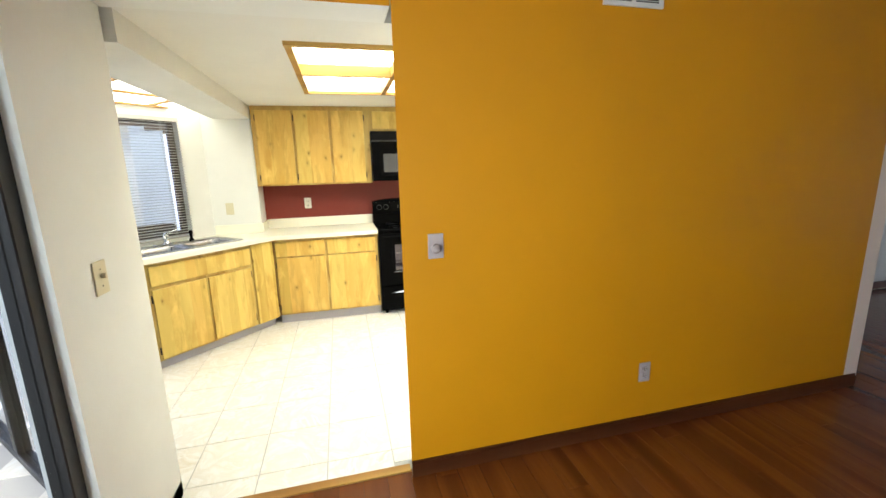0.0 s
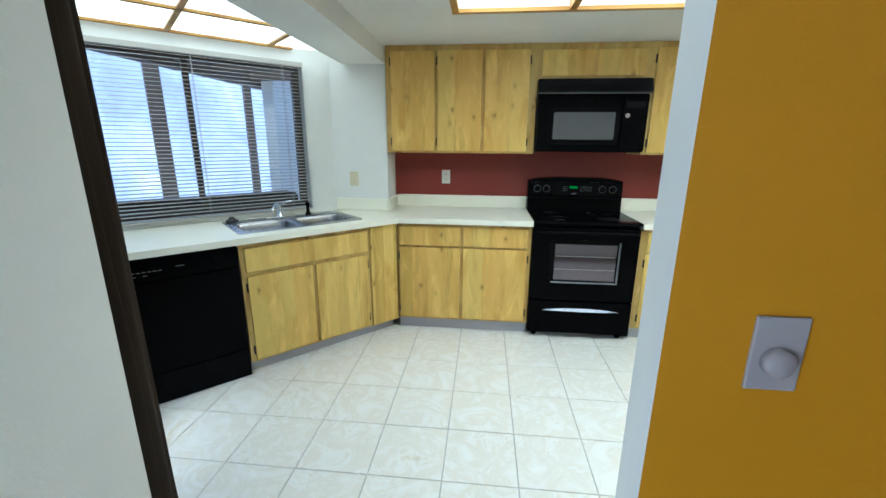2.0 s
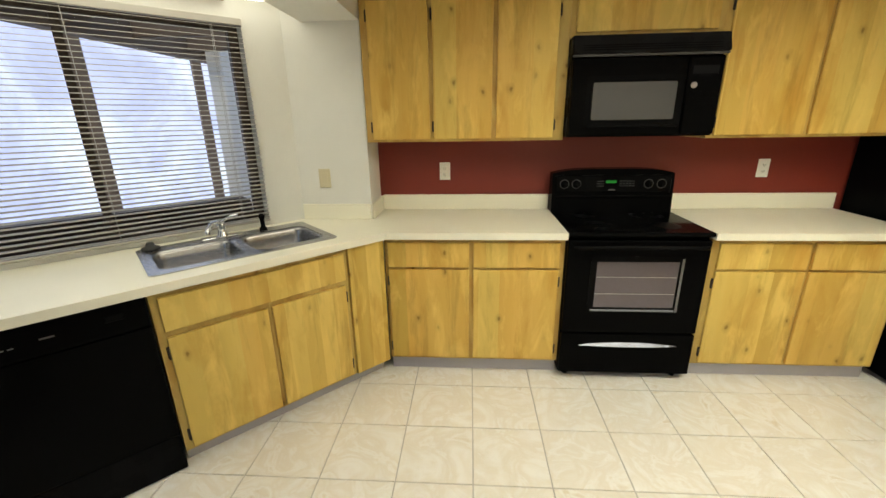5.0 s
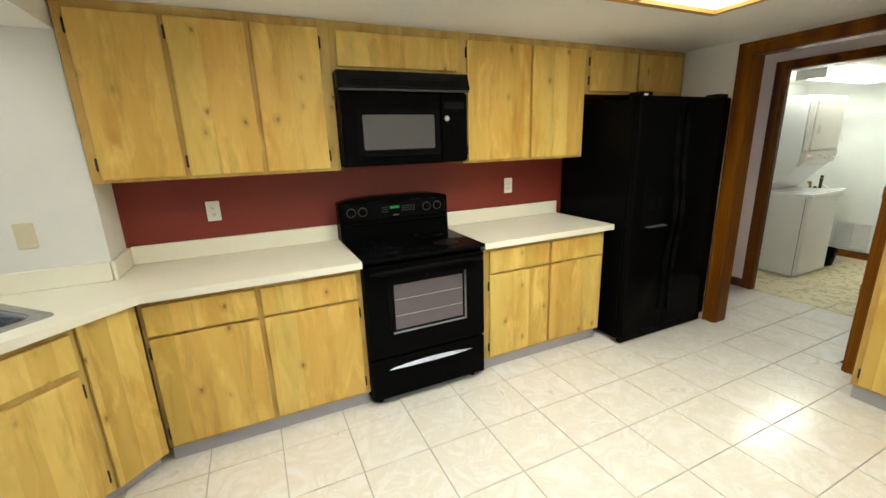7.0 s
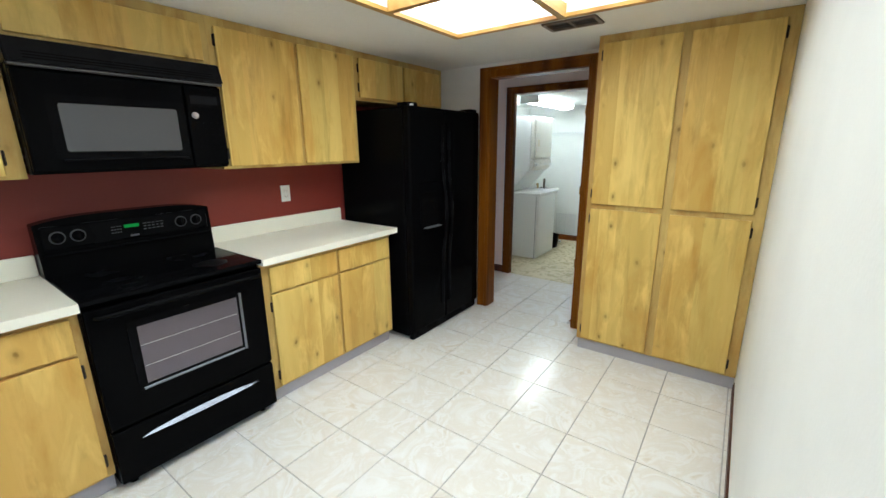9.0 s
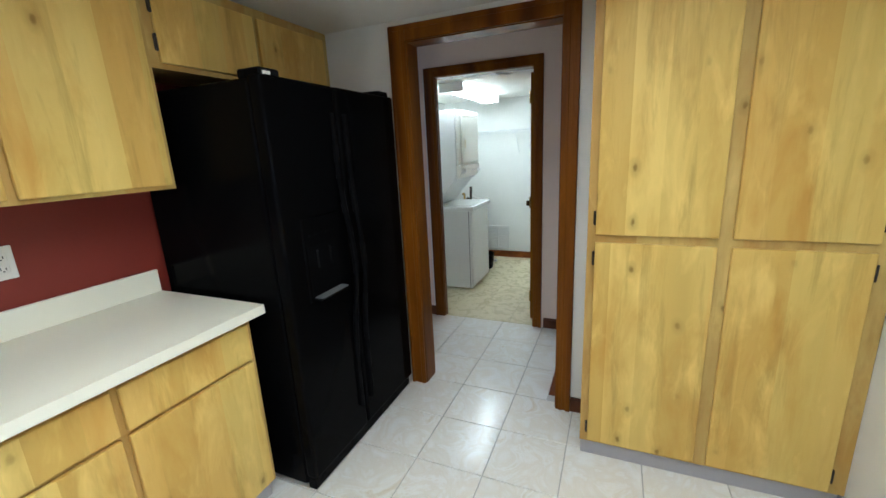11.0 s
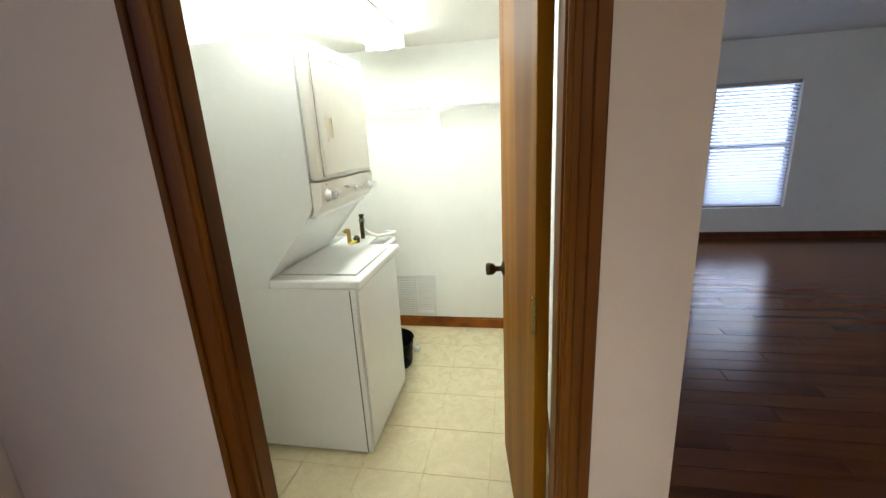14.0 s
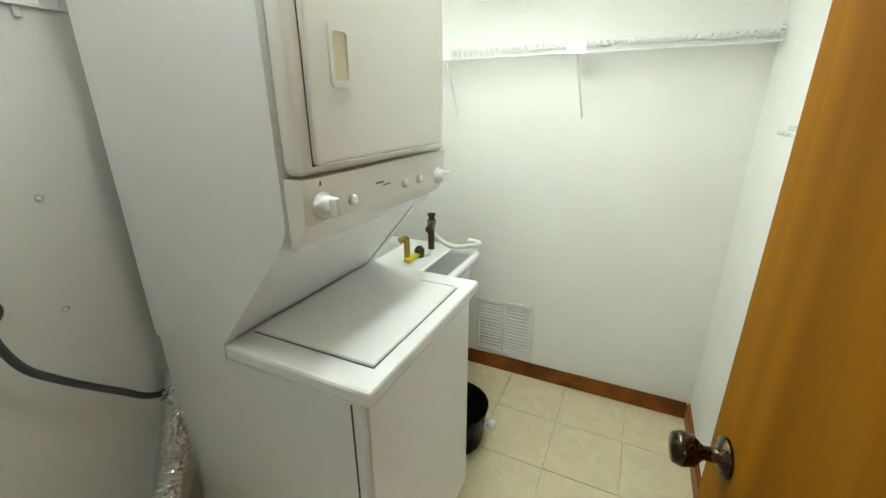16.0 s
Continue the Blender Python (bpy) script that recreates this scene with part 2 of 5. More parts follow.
M = {
    "white": paint("white wall paint", (0.78, 0.78, 0.74)),
    "ceiling": paint("ceiling paint", (0.76, 0.75, 0.70), 0.8, 0.05, 0.3, 45),
    # white hall walls, with the warm pink light on them put into the paint
    "hall": paint("pink-lit hall wall paint", (0.84, 0.71, 0.61)),
    "orange": paint("orange wall paint", (0.64, 0.275, 0.005), 0.5, 0.05, 0.15),
    "red": paint("dark red wall paint", (0.20, 0.028, 0.018), 0.5, 0.08),
    "pine": wood("knotty pine", (0.77, 0.565, 0.168), (0.65, 0.44, 0.10), (0.44, 0.26, 0.045)),
    # the door pine again, darkened for the shade between the fronts
    "pine_frame": wood("shaded pine face frame", (0.60, 0.44, 0.145), (0.50, 0.335, 0.09), (0.37, 0.22, 0.045)),
    "trim": wood("stained wood trim", (0.22, 0.076, 0.005), (0.15, 0.046, 0.003), (0.065, 0.018, 0.002), "z", False, 0.32, spec=0.12),
    "base": wood("stained wood baseboard", (0.115, 0.036, 0.012), (0.085, 0.025, 0.008), (0.05, 0.014, 0.004), "x", False, 0.4),
    # baseboard wood with the laundry's reddish-orange lighting mixed into its colour
    "base_laundry": wood("lit stained baseboard", (0.27, 0.085, 0.010), (0.20, 0.058, 0.007), (0.12, 0.032, 0.004), "x", False, 0.4),
    "leaf": wood("varnished door veneer", (0.27, 0.112, 0.005), (0.21, 0.082, 0.003), (0.15, 0.054, 0.002), "z", False, 0.5, spec=0.05),
    "plank": wood("laminate wood plank", (0.18, 0.053, 0.012), (0.145, 0.040, 0.010), (0.10, 0.026, 0.007), "y", False, 0.2, spec=0.35),
    "tile": tile_mat("marbled ceramic tile", (0.86, 0.845, 0.81), (0.715, 0.64, 0.52)),
    "grout": paint("grey grout", (0.50, 0.48, 0.46), 0.9),
    "vinyl": tile_mat("beige vinyl tile", (0.66, 0.59, 0.39), (0.57, 0.49, 0.30), 0.35, 9),
    "vinyl_gap": paint("vinyl seam", (0.54, 0.47, 0.30), 0.9),
    "laminate": paint("cream counter laminate", (0.86, 0.835, 0.70), 0.35, 0.04, 0.05, 300),
    "black": black_gloss("black appliance enamel"),
    "black_matt": black_gloss("black textured plastic", 0.004, 0.4),
    "hood": black_gloss("dark grey plastic", 0.011, 0.42),
    "black_glass": black_gloss("black glass", 0.004, 0.06),
    "screen": material("microwave door mesh", (0.06, 0.06, 0.062), 0.25),
    "oven_glass": material("tinted oven window glass", (0.15, 0.135, 0.16), 0.09, 0.9),
    "chrome": brushed("chrome", (0.75, 0.76, 0.78), 0.12),
    "dull_chrome": brushed("smoky chrome", (0.17, 0.18, 0.21), 0.27),
    "steel": brushed("stainless steel", (0.40, 0.40, 0.41), 0.3),
    "brass": brushed("aged brass", (0.40, 0.27, 0.08), 0.3),
    "bronze": brushed("dark bronze", (0.07, 0.05, 0.03), 0.3),
    "foil": material("crinkled foil", (0.86, 0.86, 0.85), 0.13, 1.0),
    "galv": brushed("hinge metal", (0.025, 0.018, 0.012), 0.5, 0.3),
    "toe": paint("grey toe kick vinyl", (0.44, 0.43, 0.46), 0.6),
    "plate": paint("almond switch plate", (0.66, 0.60, 0.42), 0.35, 0.02, 0.0),
    "plate_white": paint("white outlet plate", (0.78, 0.77, 0.72), 0.35, 0.02, 0.0),
    "slot": material("outlet slot", (0.02, 0.02, 0.02), 0.6),
    "appliance": paint("white appliance enamel", (0.76, 0.77, 0.76), 0.25, 0.02, 0.03, 200),
    "appliance_grey": paint("off-white plastic", (0.72, 0.71, 0.65), 0.4, 0.03, 0.0),
    "rubber": material("dark rubber", (0.03, 0.03, 0.03), 0.7),
    "cord": paint("grey cord", (0.06, 0.06, 0.06), 0.6, 0.05, 0.0),
    "slat": material("blind slat", (0.46, 0.44, 0.40), 0.45),
    "win_frame": paint("brown window frame", (0.07, 0.05, 0.038), 0.5),
    "dark_frame": paint("dark metal door frame", (0.012, 0.010, 0.009), 0.45),
    "plate_dull": paint("dull pale plate", (0.44, 0.38, 0.36), 0.4, 0.03, 0.0),
    "curtain": paint("dark brown curtain", (0.020, 0.0115, 0.0055), 0.95, 0.3, 0.4, 500),
    "glass": glass("window glass"),
    "panel_sink": glow("lit sink diffuser panel", (1.0, 0.96, 0.86), PANEL_GLOW * 0.5),
    "panel": glow("lit diffuser panel", (1.0, 0.96, 0.86), PANEL_GLOW),
    "tube": glow("lit lamp diffuser", (0.97, 1.0, 0.93), TUBE_GLOW),
    "oak_grid": wood("oak light frame", (0.50, 0.30, 0.08), (0.42, 0.22, 0.05), (0.28, 0.13, 0.03), "x", False),
    "vent": paint("white vent metal", (0.70, 0.70, 0.68), 0.45, 0.03, 0.0),
    "concrete": paint("concrete paving", (0.42, 0.41, 0.39), 0.9, 0.15, 0.4, 60),
    "yellow": paint("yellow tag", (0.60, 0.50, 0.02), 0.5, 0.02, 0.0),
    "ink": material("printed mark", (0.12, 0.12, 0.12), 0.5),
    "green_led": glow("green clock display", (0.1, 0.9, 0.15), 0.22),
    "bulb": glow("lit ceiling bulb", (1.0, 0.75, 0.45), 8.0),
    "clear": glass("clear plastic"),
    "distance": distance("glowing garden backdrop"),
    "street": distance("glowing street backdrop", 3.6),
    "mullion": paint("weathered brown mullion", (0.17, 0.125, 0.095), 0.6),
    "white_door": paint("white door paint", (0.80, 0.80, 0.79), 0.35, 0.03, 0.04),
}
nt, ns, ln, b = nodes_of(M["foil"])
bump(nt, b, noise_tex(nt, coords(nt), 70, 2, 0.6), 0.3, 0.01)
# thin plastic slats let some daylight through
M["lit_slat"] = material("translucent blind slat", (0.86, 0.88, 0.92), 0.5)
nt, ns, ln, b = nodes_of(M["lit_slat"])
through_light = ns.new("ShaderNodeBsdfTranslucent")
through_light.inputs[0].default_value = (0.85, 0.89, 0.97, 1)
blend = ns.new("ShaderNodeMixShader")
blend.inputs[0].default_value = 0.6
ln.new(b.outputs[0], blend.inputs[1])
ln.new(through_light.outputs[0], blend.inputs[2])
ln.new(blend.outputs[0], ns["Material Output"].inputs[0])

# ---- building blocks ----
ROT = Matrix.Rotation(radians(45), 4, "Z")      # s along the sink wall, n out through its window
EYE4 = Matrix.Identity(4)


def finish(name, bm, mats, parent=None, xf=None, smooth=False):
    me = bpy.data.meshes.new(name)
    if xf is not None:
        bm.transform(xf)
    bmesh.ops.recalc_face_normals(bm, faces=bm.faces[:])
    bm.to_mesh(me)
    bm.free()
    for m in (mats if isinstance(mats, (list, tuple)) else [mats]):
        me.materials.append(M[m])
    if smooth:
        for p in me.polygons:
            p.use_smooth = True
    ob = new(name, me)
    if parent is not None:
        part(ob, parent)
    return ob


def part(ob, parent):
    ob.parent = parent
    ob.matrix_parent_inverse = world_of(parent).inverted()
    return ob


def world_of(ob):
    if ob.parent is None:
        return ob.matrix_basis.copy()
    return world_of(ob.parent) @ ob.matrix_parent_inverse @ ob.matrix_basis


def thing(name, at, label, category, group=""):
    e = new(name)
    e.empty_display_size = 0.1
    e.matrix_basis = Matrix.Translation(at)
    return tagged(e, label, category, group)


def add_box(bm, x0, x1, y0, y1, z0, z1, bev=0.0, seg=1):
    r = bmesh.ops.create_cube(bm, size=1.0)
    vs = r["verts"]
    for v in vs:
        v.co = Vector(((x0 + x1) / 2 + v.co.x * (x1 - x0), (y0 + y1) / 2 + v.co.y * (y1 - y0), (z0 + z1) / 2 + v.co.z * (z1 - z0)))
    if bev > 0:
        es = list({e for v in vs for e in v.link_edges})
        bmesh.ops.bevel(bm, geom=es, offset=bev, segments=seg, affect="EDGES", profile=0.5)


def box(name, x0, x1, y0, y1, z0, z1, mat, parent=None, bev=0.0, xf=None, seg=1):
    bm = bmesh.new()
    add_box(bm, x0, x1, y0, y1, z0, z1, bev, seg)
    return finish(name, bm, mat, parent, xf)


def boxes(name, rows, mat, parent=None, bev=0.0, xf=None):
    bm = bmesh.new()
    for r in rows:
        add_box(bm, *r, bev)
    ob = finish(name, bm, mat, parent, xf)
    if name in ("marks", "slots", "buttons"):
        ob["kind"] = "stuff"
    return ob


def add_cyl(bm, p0, p1, r0, r1=None, seg=16, caps=True):
    p0, p1 = Vector(p0), Vector(p1)
    r1 = r0 if r1 is None else r1
    d = p1 - p0
    m = Matrix.Translation((p0 + p1) / 2) @ d.to_track_quat("Z", "Y").to_matrix().to_4x4()
    bmesh.ops.create_cone(bm, cap_ends=caps, segments=seg, radius1=r0, radius2=r1, depth=d.length, matrix=m)


def cyl(name, p0, p1, r0, mat, parent=None, r1=None, seg=20, xf=None):
    bm = bmesh.new()
    add_cyl(bm, p0, p1, r0, r1, seg)
    ob = finish(name, bm, mat, parent, xf)
    for p in ob.data.polygons:
        p.use_smooth = len(p.vertices) == 4
    return ob


def lathe(name, profile, at, mat, parent=None, axis="Z", seg=24):
    bm = bmesh.new()
    rings = []
    for r, h in profile:
        rings.append([bm.verts.new((r * math.cos(2 * math.pi * k / seg), r * math.sin(2 * math.pi * k / seg), h)) for k in range(seg)])
    for a, c in zip(rings, rings[1:]):
        for k in range(seg):
            bm.faces.new((a[k], a[(k + 1) % seg], c[(k + 1) % seg], c[k]))
    bm.faces.new(rings[0]), bm.faces.new(rings[-1])
    turn = {"Z": Matrix.Identity(4), "-Y": Matrix.Rotation(radians(90), 4, "X"), "X": Matrix.Rotation(radians(90), 4, "Y"), "Y": Matrix.Rotation(radians(-90), 4, "X")}[axis]
    return finish(name, bm, mat, parent, Matrix.Translation(at) @ turn, True)


def tube(name, pts, r, mat, parent=None, seg=10, ribs=0.0, crumple=0.0):
    """A round bar or hose along a smooth line."""
    P = [Vector(p) for p in pts]
    fine = []
    for k in range(len(P) - 1):
        a, b0, c, d = P[max(k - 1, 0)], P[k], P[k + 1], P[min(k + 2, len(P) - 1)]
        for j in range(8):
            t = j / 8
            fine.append(0.5 * ((2 * b0) + (c - a) * t + (2 * a - 5 * b0 + 4 * c - d) * t * t + (3 * b0 - a - 3 * c + d) * t ** 3))
    fine.append(P[-1])
    if ribs:
        more = []
        for a, c in zip(fine, fine[1:]):
            more += [a.lerp(c, j / 2) for j in range(2)]
        fine = more + [fine[-1]]
    bm = bmesh.new()
    rings = []
    for k, p in enumerate(fine):
        d = fine[min(k + 1, len(fine) - 1)] - fine[max(k - 1, 0)]
        if k == 0:
            q = d.to_track_quat("Z", "Y")
        else:
            q = last.rotation_difference(d) @ q
        last = d
        rr = r * (1 + (ribs if k % 2 else -ribs))
        rings.append([bm.verts.new(p + q @ Vector((math.cos(2 * math.pi * j / seg), math.sin(2 * math.pi * j / seg), 0)) * rr * (1 + random.uniform(-crumple, crumple))) for j in range(seg)])
    for a, c in zip(rings, rings[1:]):
        for j in range(seg):
            bm.faces.new((a[j], a[(j + 1) % seg], c[(j + 1) % seg], c[j]))
    bm.faces.new(rings[0]), bm.faces.new(rings[-1])
    return finish(name, bm, mat, parent, None, not crumple)


def slab(name, outer, holes, z0, z1, mat, parent=None, xf=None):
    """A flat plate of any outline, with holes."""
    from mathutils.geometry import tessellate_polygon
    loops = [[Vector((x, y, 0)) for x, y in lp] for lp in [outer, *holes]]
    tris = tessellate_polygon(loops)
    flat = [p for lp in loops for p in lp]
    bm = bmesh.new()
    top = [bm.verts.new((p.x, p.y, z1)) for p in flat]
    bot = [bm.verts.new((p.x, p.y, z0)) for p in flat]
    for a, c, d in tris:
        bm.faces.new((top[a], top[c], top[d]))
        bm.faces.new((bot[d], bot[c], bot[a]))
    k = 0
    for lp in loops:
        n = len(lp)
        for j in range(n):
            a, c = k + j, k + (j + 1) % n
            bm.faces.new((top[a], top[c], bot[c], bot[a]))
        k += n
    return finish(name, bm, mat, parent, xf)


def wall(name, length, thick, height, openings, mats, xf, z0=0.0, pick=None):
    """A wall along local x, with thickness along local y; openings are (from, to, sill, head)."""
    bm = bmesh.new()
    x = 0.0
    for a, c, s, h in sorted(openings):
        if a > x:
            add_box(bm, x, a, 0, thick, z0, height)
        if s > z0:
            add_box(bm, a, c, 0, thick, z0, s)
        if h < height:
            add_box(bm, a, c, 0, thick, h, height)
        x = c
    if x < length:
        add_box(bm, x, length, 0, thick, z0, height)
    if pick:
        for f in bm.faces:
            f.normal_update()
            f.material_index = pick(f)
    return tagged(finish(name, bm, mats, None, xf), kind="structure")


def rrect(x0, x1, y0, y1, r, n=5):
    pts = []
    for cx, cy, a0 in ((x1 - r, y1 - r, 0), (x0 + r, y1 - r, 90), (x0 + r, y0 + r, 180), (x1 - r, y0 + r, 270)):
        for k in range(n + 1):
            a = radians(a0 + 90 * k / n)
            pts.append((cx + r * math.cos(a), cy + r * math.sin(a)))
    return pts

# ---- the shell: kitchen ----
CEIL, LIV_CEIL = 2.165, 2.40
T = Matrix.Translation


def along(x, y, deg):
    return T((x, y, 0)) @ Matrix.Rotation(radians(deg), 4, "Z")


# wall behind the range, dark red, and the white chase beside it
wall("wall_range", 4.0, 0.12, CEIL + 0.3, [], ["red"], along(-1.15, 4.0, 0))
box("wall_chase", -1.75, -1.15, 3.71, 4.12, 0, CEIL + 0.3, "white")["kind"] = "structure"
# window wall of the sink
SW, SE, SZ0, SZ1 = -0.170, 1.280, 0.945, 2.03
wall("wall_sink", 2.05, 0.14, CEIL + 0.3, [(SW + 0.30, SE + 0.30, SZ0, SZ1)], ["white"], ROT @ T((-0.30, 3.75, 0)))
# wall with the glass door beside the counter, behind the curtain
wall("wall_patio", 2.10, 0.12, CEIL + 0.3, [(0.30, 1.75, 0.0, 2.03)], ["white"], ROT @ T((-0.24, 1.72, 0)) @ Matrix.Rotation(radians(90), 4, "Z"))
box("wall_wing", -1.33, -1.19, 0.65, 1.19, 0, LIV_CEIL + 0.2, "white")["kind"] = "structure"
# orange wall between dining room and kitchen
orange = slab("wall_orange", [(-0.095, 1.0), (2.85, 1.0), (2.85, 1.20), (-0.05, 1.20)], [], 0.0, LIV_CEIL + 0.2, ["white", "orange"])
orange["kind"] = "structure"
for p in orange.data.polygons:
    p.material_index = 1 if p.normal.y < -0.9 else 0
wall("wall_header", 1.09, 0.20, LIV_CEIL + 0.2, [], ["white", "orange"], along(-1.19, 1.0, 0), 2.165, lambda f: 1 if f.normal.y < -0.5 else 0)
# wall between kitchen and hall
wall("wall_hall", 3.0, 0.12, LIV_CEIL + 0.2, [(1.33, 2.178, 0, 2.068)], ["white", "hall"], along(2.97, 1.0, 90), 0.0, lambda f: 0 if f.normal.y > 0.5 else 1)
# wall between hall and laundry
wall("wall_laundry_door", 2.08, 0.12, LIV_CEIL + 0.2, [(0.235, 1.148, 0, 2.058)], ["hall", "white"], along(4.03, 2.425, 90), 0.0, lambda f: 0 if f.normal.y > 0.5 else 1)
box("wall_laundry_return", 3.905, 3.958, 3.484, 3.573, 0, 2.058, "white")["kind"] = "structure"
wall("wall_hall_end", 1.05, 0.12, LIV_CEIL + 0.2, [], ["hall"], along(2.97, 4.37, 0))
LX, LY0, LY1, LCEIL = 6.04, 2.61, 4.26, 2.075
wall("wall_laundry_east", 2.2, 0.12, LIV_CEIL + 0.2, [], ["white"], along(LX + 0.12, 2.60, 90))
wall("wall_laundry_north", 2.01, 0.12, LIV_CEIL + 0.2, [], ["white"], along(4.03, LY1, 0))
wall("wall_living_north", 6.0, 0.185, LIV_CEIL + 0.2, [], ["white"], along(4.03, 2.425, 0))

# ceilings
slab("ceiling_kitchen", [(-3.0, 1.20), (2.85, 1.20), (2.85, 4.0), (-3.0, 4.0)], [[(-0.55, 1.545), (1.93, 1.545), (1.93, 2.885), (-0.55, 2.885)]], CEIL, CEIL + 0.12, "ceiling")["kind"] = "structure"
box("ceiling_laundry", 4.03, LX, LY0, LY1, LCEIL, LCEIL + 0.1, "ceiling")["kind"] = "structure"
box("ceiling_hall", 2.97, 3.91, 2.425, 4.37, 2.33, 2.42, "ceiling")["kind"] = "structure"
box("ceiling_living", -1.6, 10.6, -2.1, 2.424, LIV_CEIL, LIV_CEIL + 0.12, "ceiling")["kind"] = "structure"
box("soffit_beam", -1.48, -1.15, 1.202, 3.712, 2.04, CEIL + 0.02, "white")["kind"] = "structure"

# living and dining room
EX, SY = 8.85, -1.9
wall("wall_south", 11.2, 0.12, LIV_CEIL + 0.2, [], ["white"], along(-1.6, SY - 0.12, 0))
WY0, WY1, WZ0, WZ1 = -0.56, 0.38, 0.40, 1.92
wall("wall_living_east", 2.66, 0.12, LIV_CEIL + 0.2, [(WY0 - SY, WY1 - SY, WZ0, WZ1)], ["white"], along(EX + 0.12, SY, 90))
wall("wall_entry", 1.2, 0.12, LIV_CEIL + 0.2, [(0.30, 1.12, 0, 2.05)], ["white"], along(EX, 0.76, 46) @ T((0, -0.12, 0)))
wall("wall_entry_side", 1.2, 0.12, LIV_CEIL + 0.2, [(0.38, 0.82, 0.40, 1.92)], ["white"], along(EX + 0.95, 1.58, 90))
wall("wall_dining_west", 2.6, 0.14, LIV_CEIL + 0.2, [(0.55, 2.55, 0.0, 2.05)], ["white"], along(-1.19, SY - 0.02, 90))

# floors
box("floor_tile_bed", -3.0, 3.93, 1.06, 4.35, -0.12, -0.006, "grout")["kind"] = "structure"
box("floor_laundry_bed", 3.93, LX + 0.1, 2.50, 4.35, -0.12, -0.006, "vinyl_gap")["kind"] = "structure"

# ---- cabinets ----


def hinge(parent, x, y, z, xf=None):
    bm = bmesh.new()
    add_box(bm, x - 0.007, x + 0.007, y - 0.004, y + 0.002, z - 0.028, z + 0.028, 0.002)
    add_cyl(bm, (x, y - 0.005, z - 0.03), (x, y - 0.005, z + 0.03), 0.0045, seg=8)
    return finish("hinge", bm, "galv", parent, xf)


def door_front(cab, name, x0, x1, yf, z0, z1, xf=None, hinges="", inset=0.07):
    """A flat lipped front; yf is its face."""
    d = box(name, x0, x1, yf, yf + 0.018, z0, z1, "pine", cab, 0.004, xf, 2)
    for side in hinges:
        hx = x0 - 0.004 if side == "l" else x1 + 0.004
        for z in (z0 + inset, z1 - inset):
            hinge(d, hx, yf + 0.012, z, xf)
    return d


def cabinet(name, label, x0, x1, yf, yb, z0, z1, fronts, xf=None, toe=None, frame="pine_frame", group="", inner=None):
    """A face-frame unit: carcass, frame and fronts. fronts: (kind, x0, x1, z0, z1, hinge sides)."""
    base = (xf if xf is not None else EYE4) @ Vector(((x0 + x1) / 2, (yf + yb) / 2, 0 if toe else z0))
    c = thing(name, base, label, "cabinet", group)
    box("carcass", x0, x1, yf + 0.022, yb, z0, inner or z1, "pine_frame", c, 0.002, xf)
    bm = bmesh.new()
    add_box(bm, x0, x1, yf + 0.018, yf + 0.022, z0, z1)
    finish("face_frame", bm, frame, c, xf)
    for kind, a, b2, p, q, h in fronts:
        door_front(c, kind, a, b2, yf, p, q, xf, h)
    if toe:
        box("toe_kick", x0 + 0.003, x1 - 0.003, toe, toe + 0.015, 0.001, z0, "toe", c, 0, xf)
    return c


UF, UB, UZ = 3.665, 3.998, CEIL - 0.002
cabinet("upper_cabinet", "knotty pine three-door wall cabinet above the counter", -1.14, 0.0, UF, UB, 1.385, UZ, [
    ("door", -1.10, -0.765, 1.40, 2.12, "l"), ("door", -0.742, -0.41, 1.40, 2.12, "l"), ("door", -0.385, -0.06, 1.40, 2.12, "r")], group="wall cabinets")
cabinet("upper_cabinet", "knotty pine short cabinet above the black microwave", 0.001, 0.789, UF, UB, 1.915, UZ, [
    ("door", 0.03, 0.755, 1.938, 2.115, "")], group="wall cabinets")
cabinet("upper_cabinet", "knotty pine two-door wall cabinet beside the refrigerator", 0.79, 1.795, UF, UB, 1.385, UZ, [
    ("door", 0.825, 1.298, 1.40, 2.12, "l"), ("door", 1.322, 1.775, 1.40, 2.12, "")], group="wall cabinets")
cabinet("upper_cabinet", "knotty pine short cabinet above the refrigerator", 1.796, 2.848, UF + 0.004, UB, 1.83, UZ, [
    ("door", 1.83, 2.30, 1.85, 2.12, "l"), ("door", 2.325, 2.80, 1.85, 2.12, "")], group="wall cabinets")

BF, BB, TOE = 3.40, 3.998, 3.455
cabinet("base_cabinet", "knotty pine base cabinet with two drawers and doors", -1.02, -0.001, BF, BB, 0.095, 0.874, [
    ("drawer", -1.0, -0.535, 0.70, 0.848, ""), ("drawer", -0.51, -0.03, 0.70, 0.848, ""),
    ("door", -1.0, -0.535, 0.112, 0.685, "l"), ("door", -0.51, -0.03, 0.112, 0.685, "r")], toe=TOE, group="base cabinets")
cabinet("base_cabinet", "knotty pine base cabinet beside the refrigerator", 0.772, 1.80, BF, BB, 0.095, 0.874, [
    ("drawer", 0.82, 1.29, 0.70, 0.848, ""), ("drawer", 1.312, 1.778, 0.70, 0.848, ""),
    ("door", 0.82, 1.29, 0.112, 0.685, "l"), ("door", 1.312, 1.778, 0.112, 0.685, "")], toe=TOE, group="base cabinets")
SF = 3.125
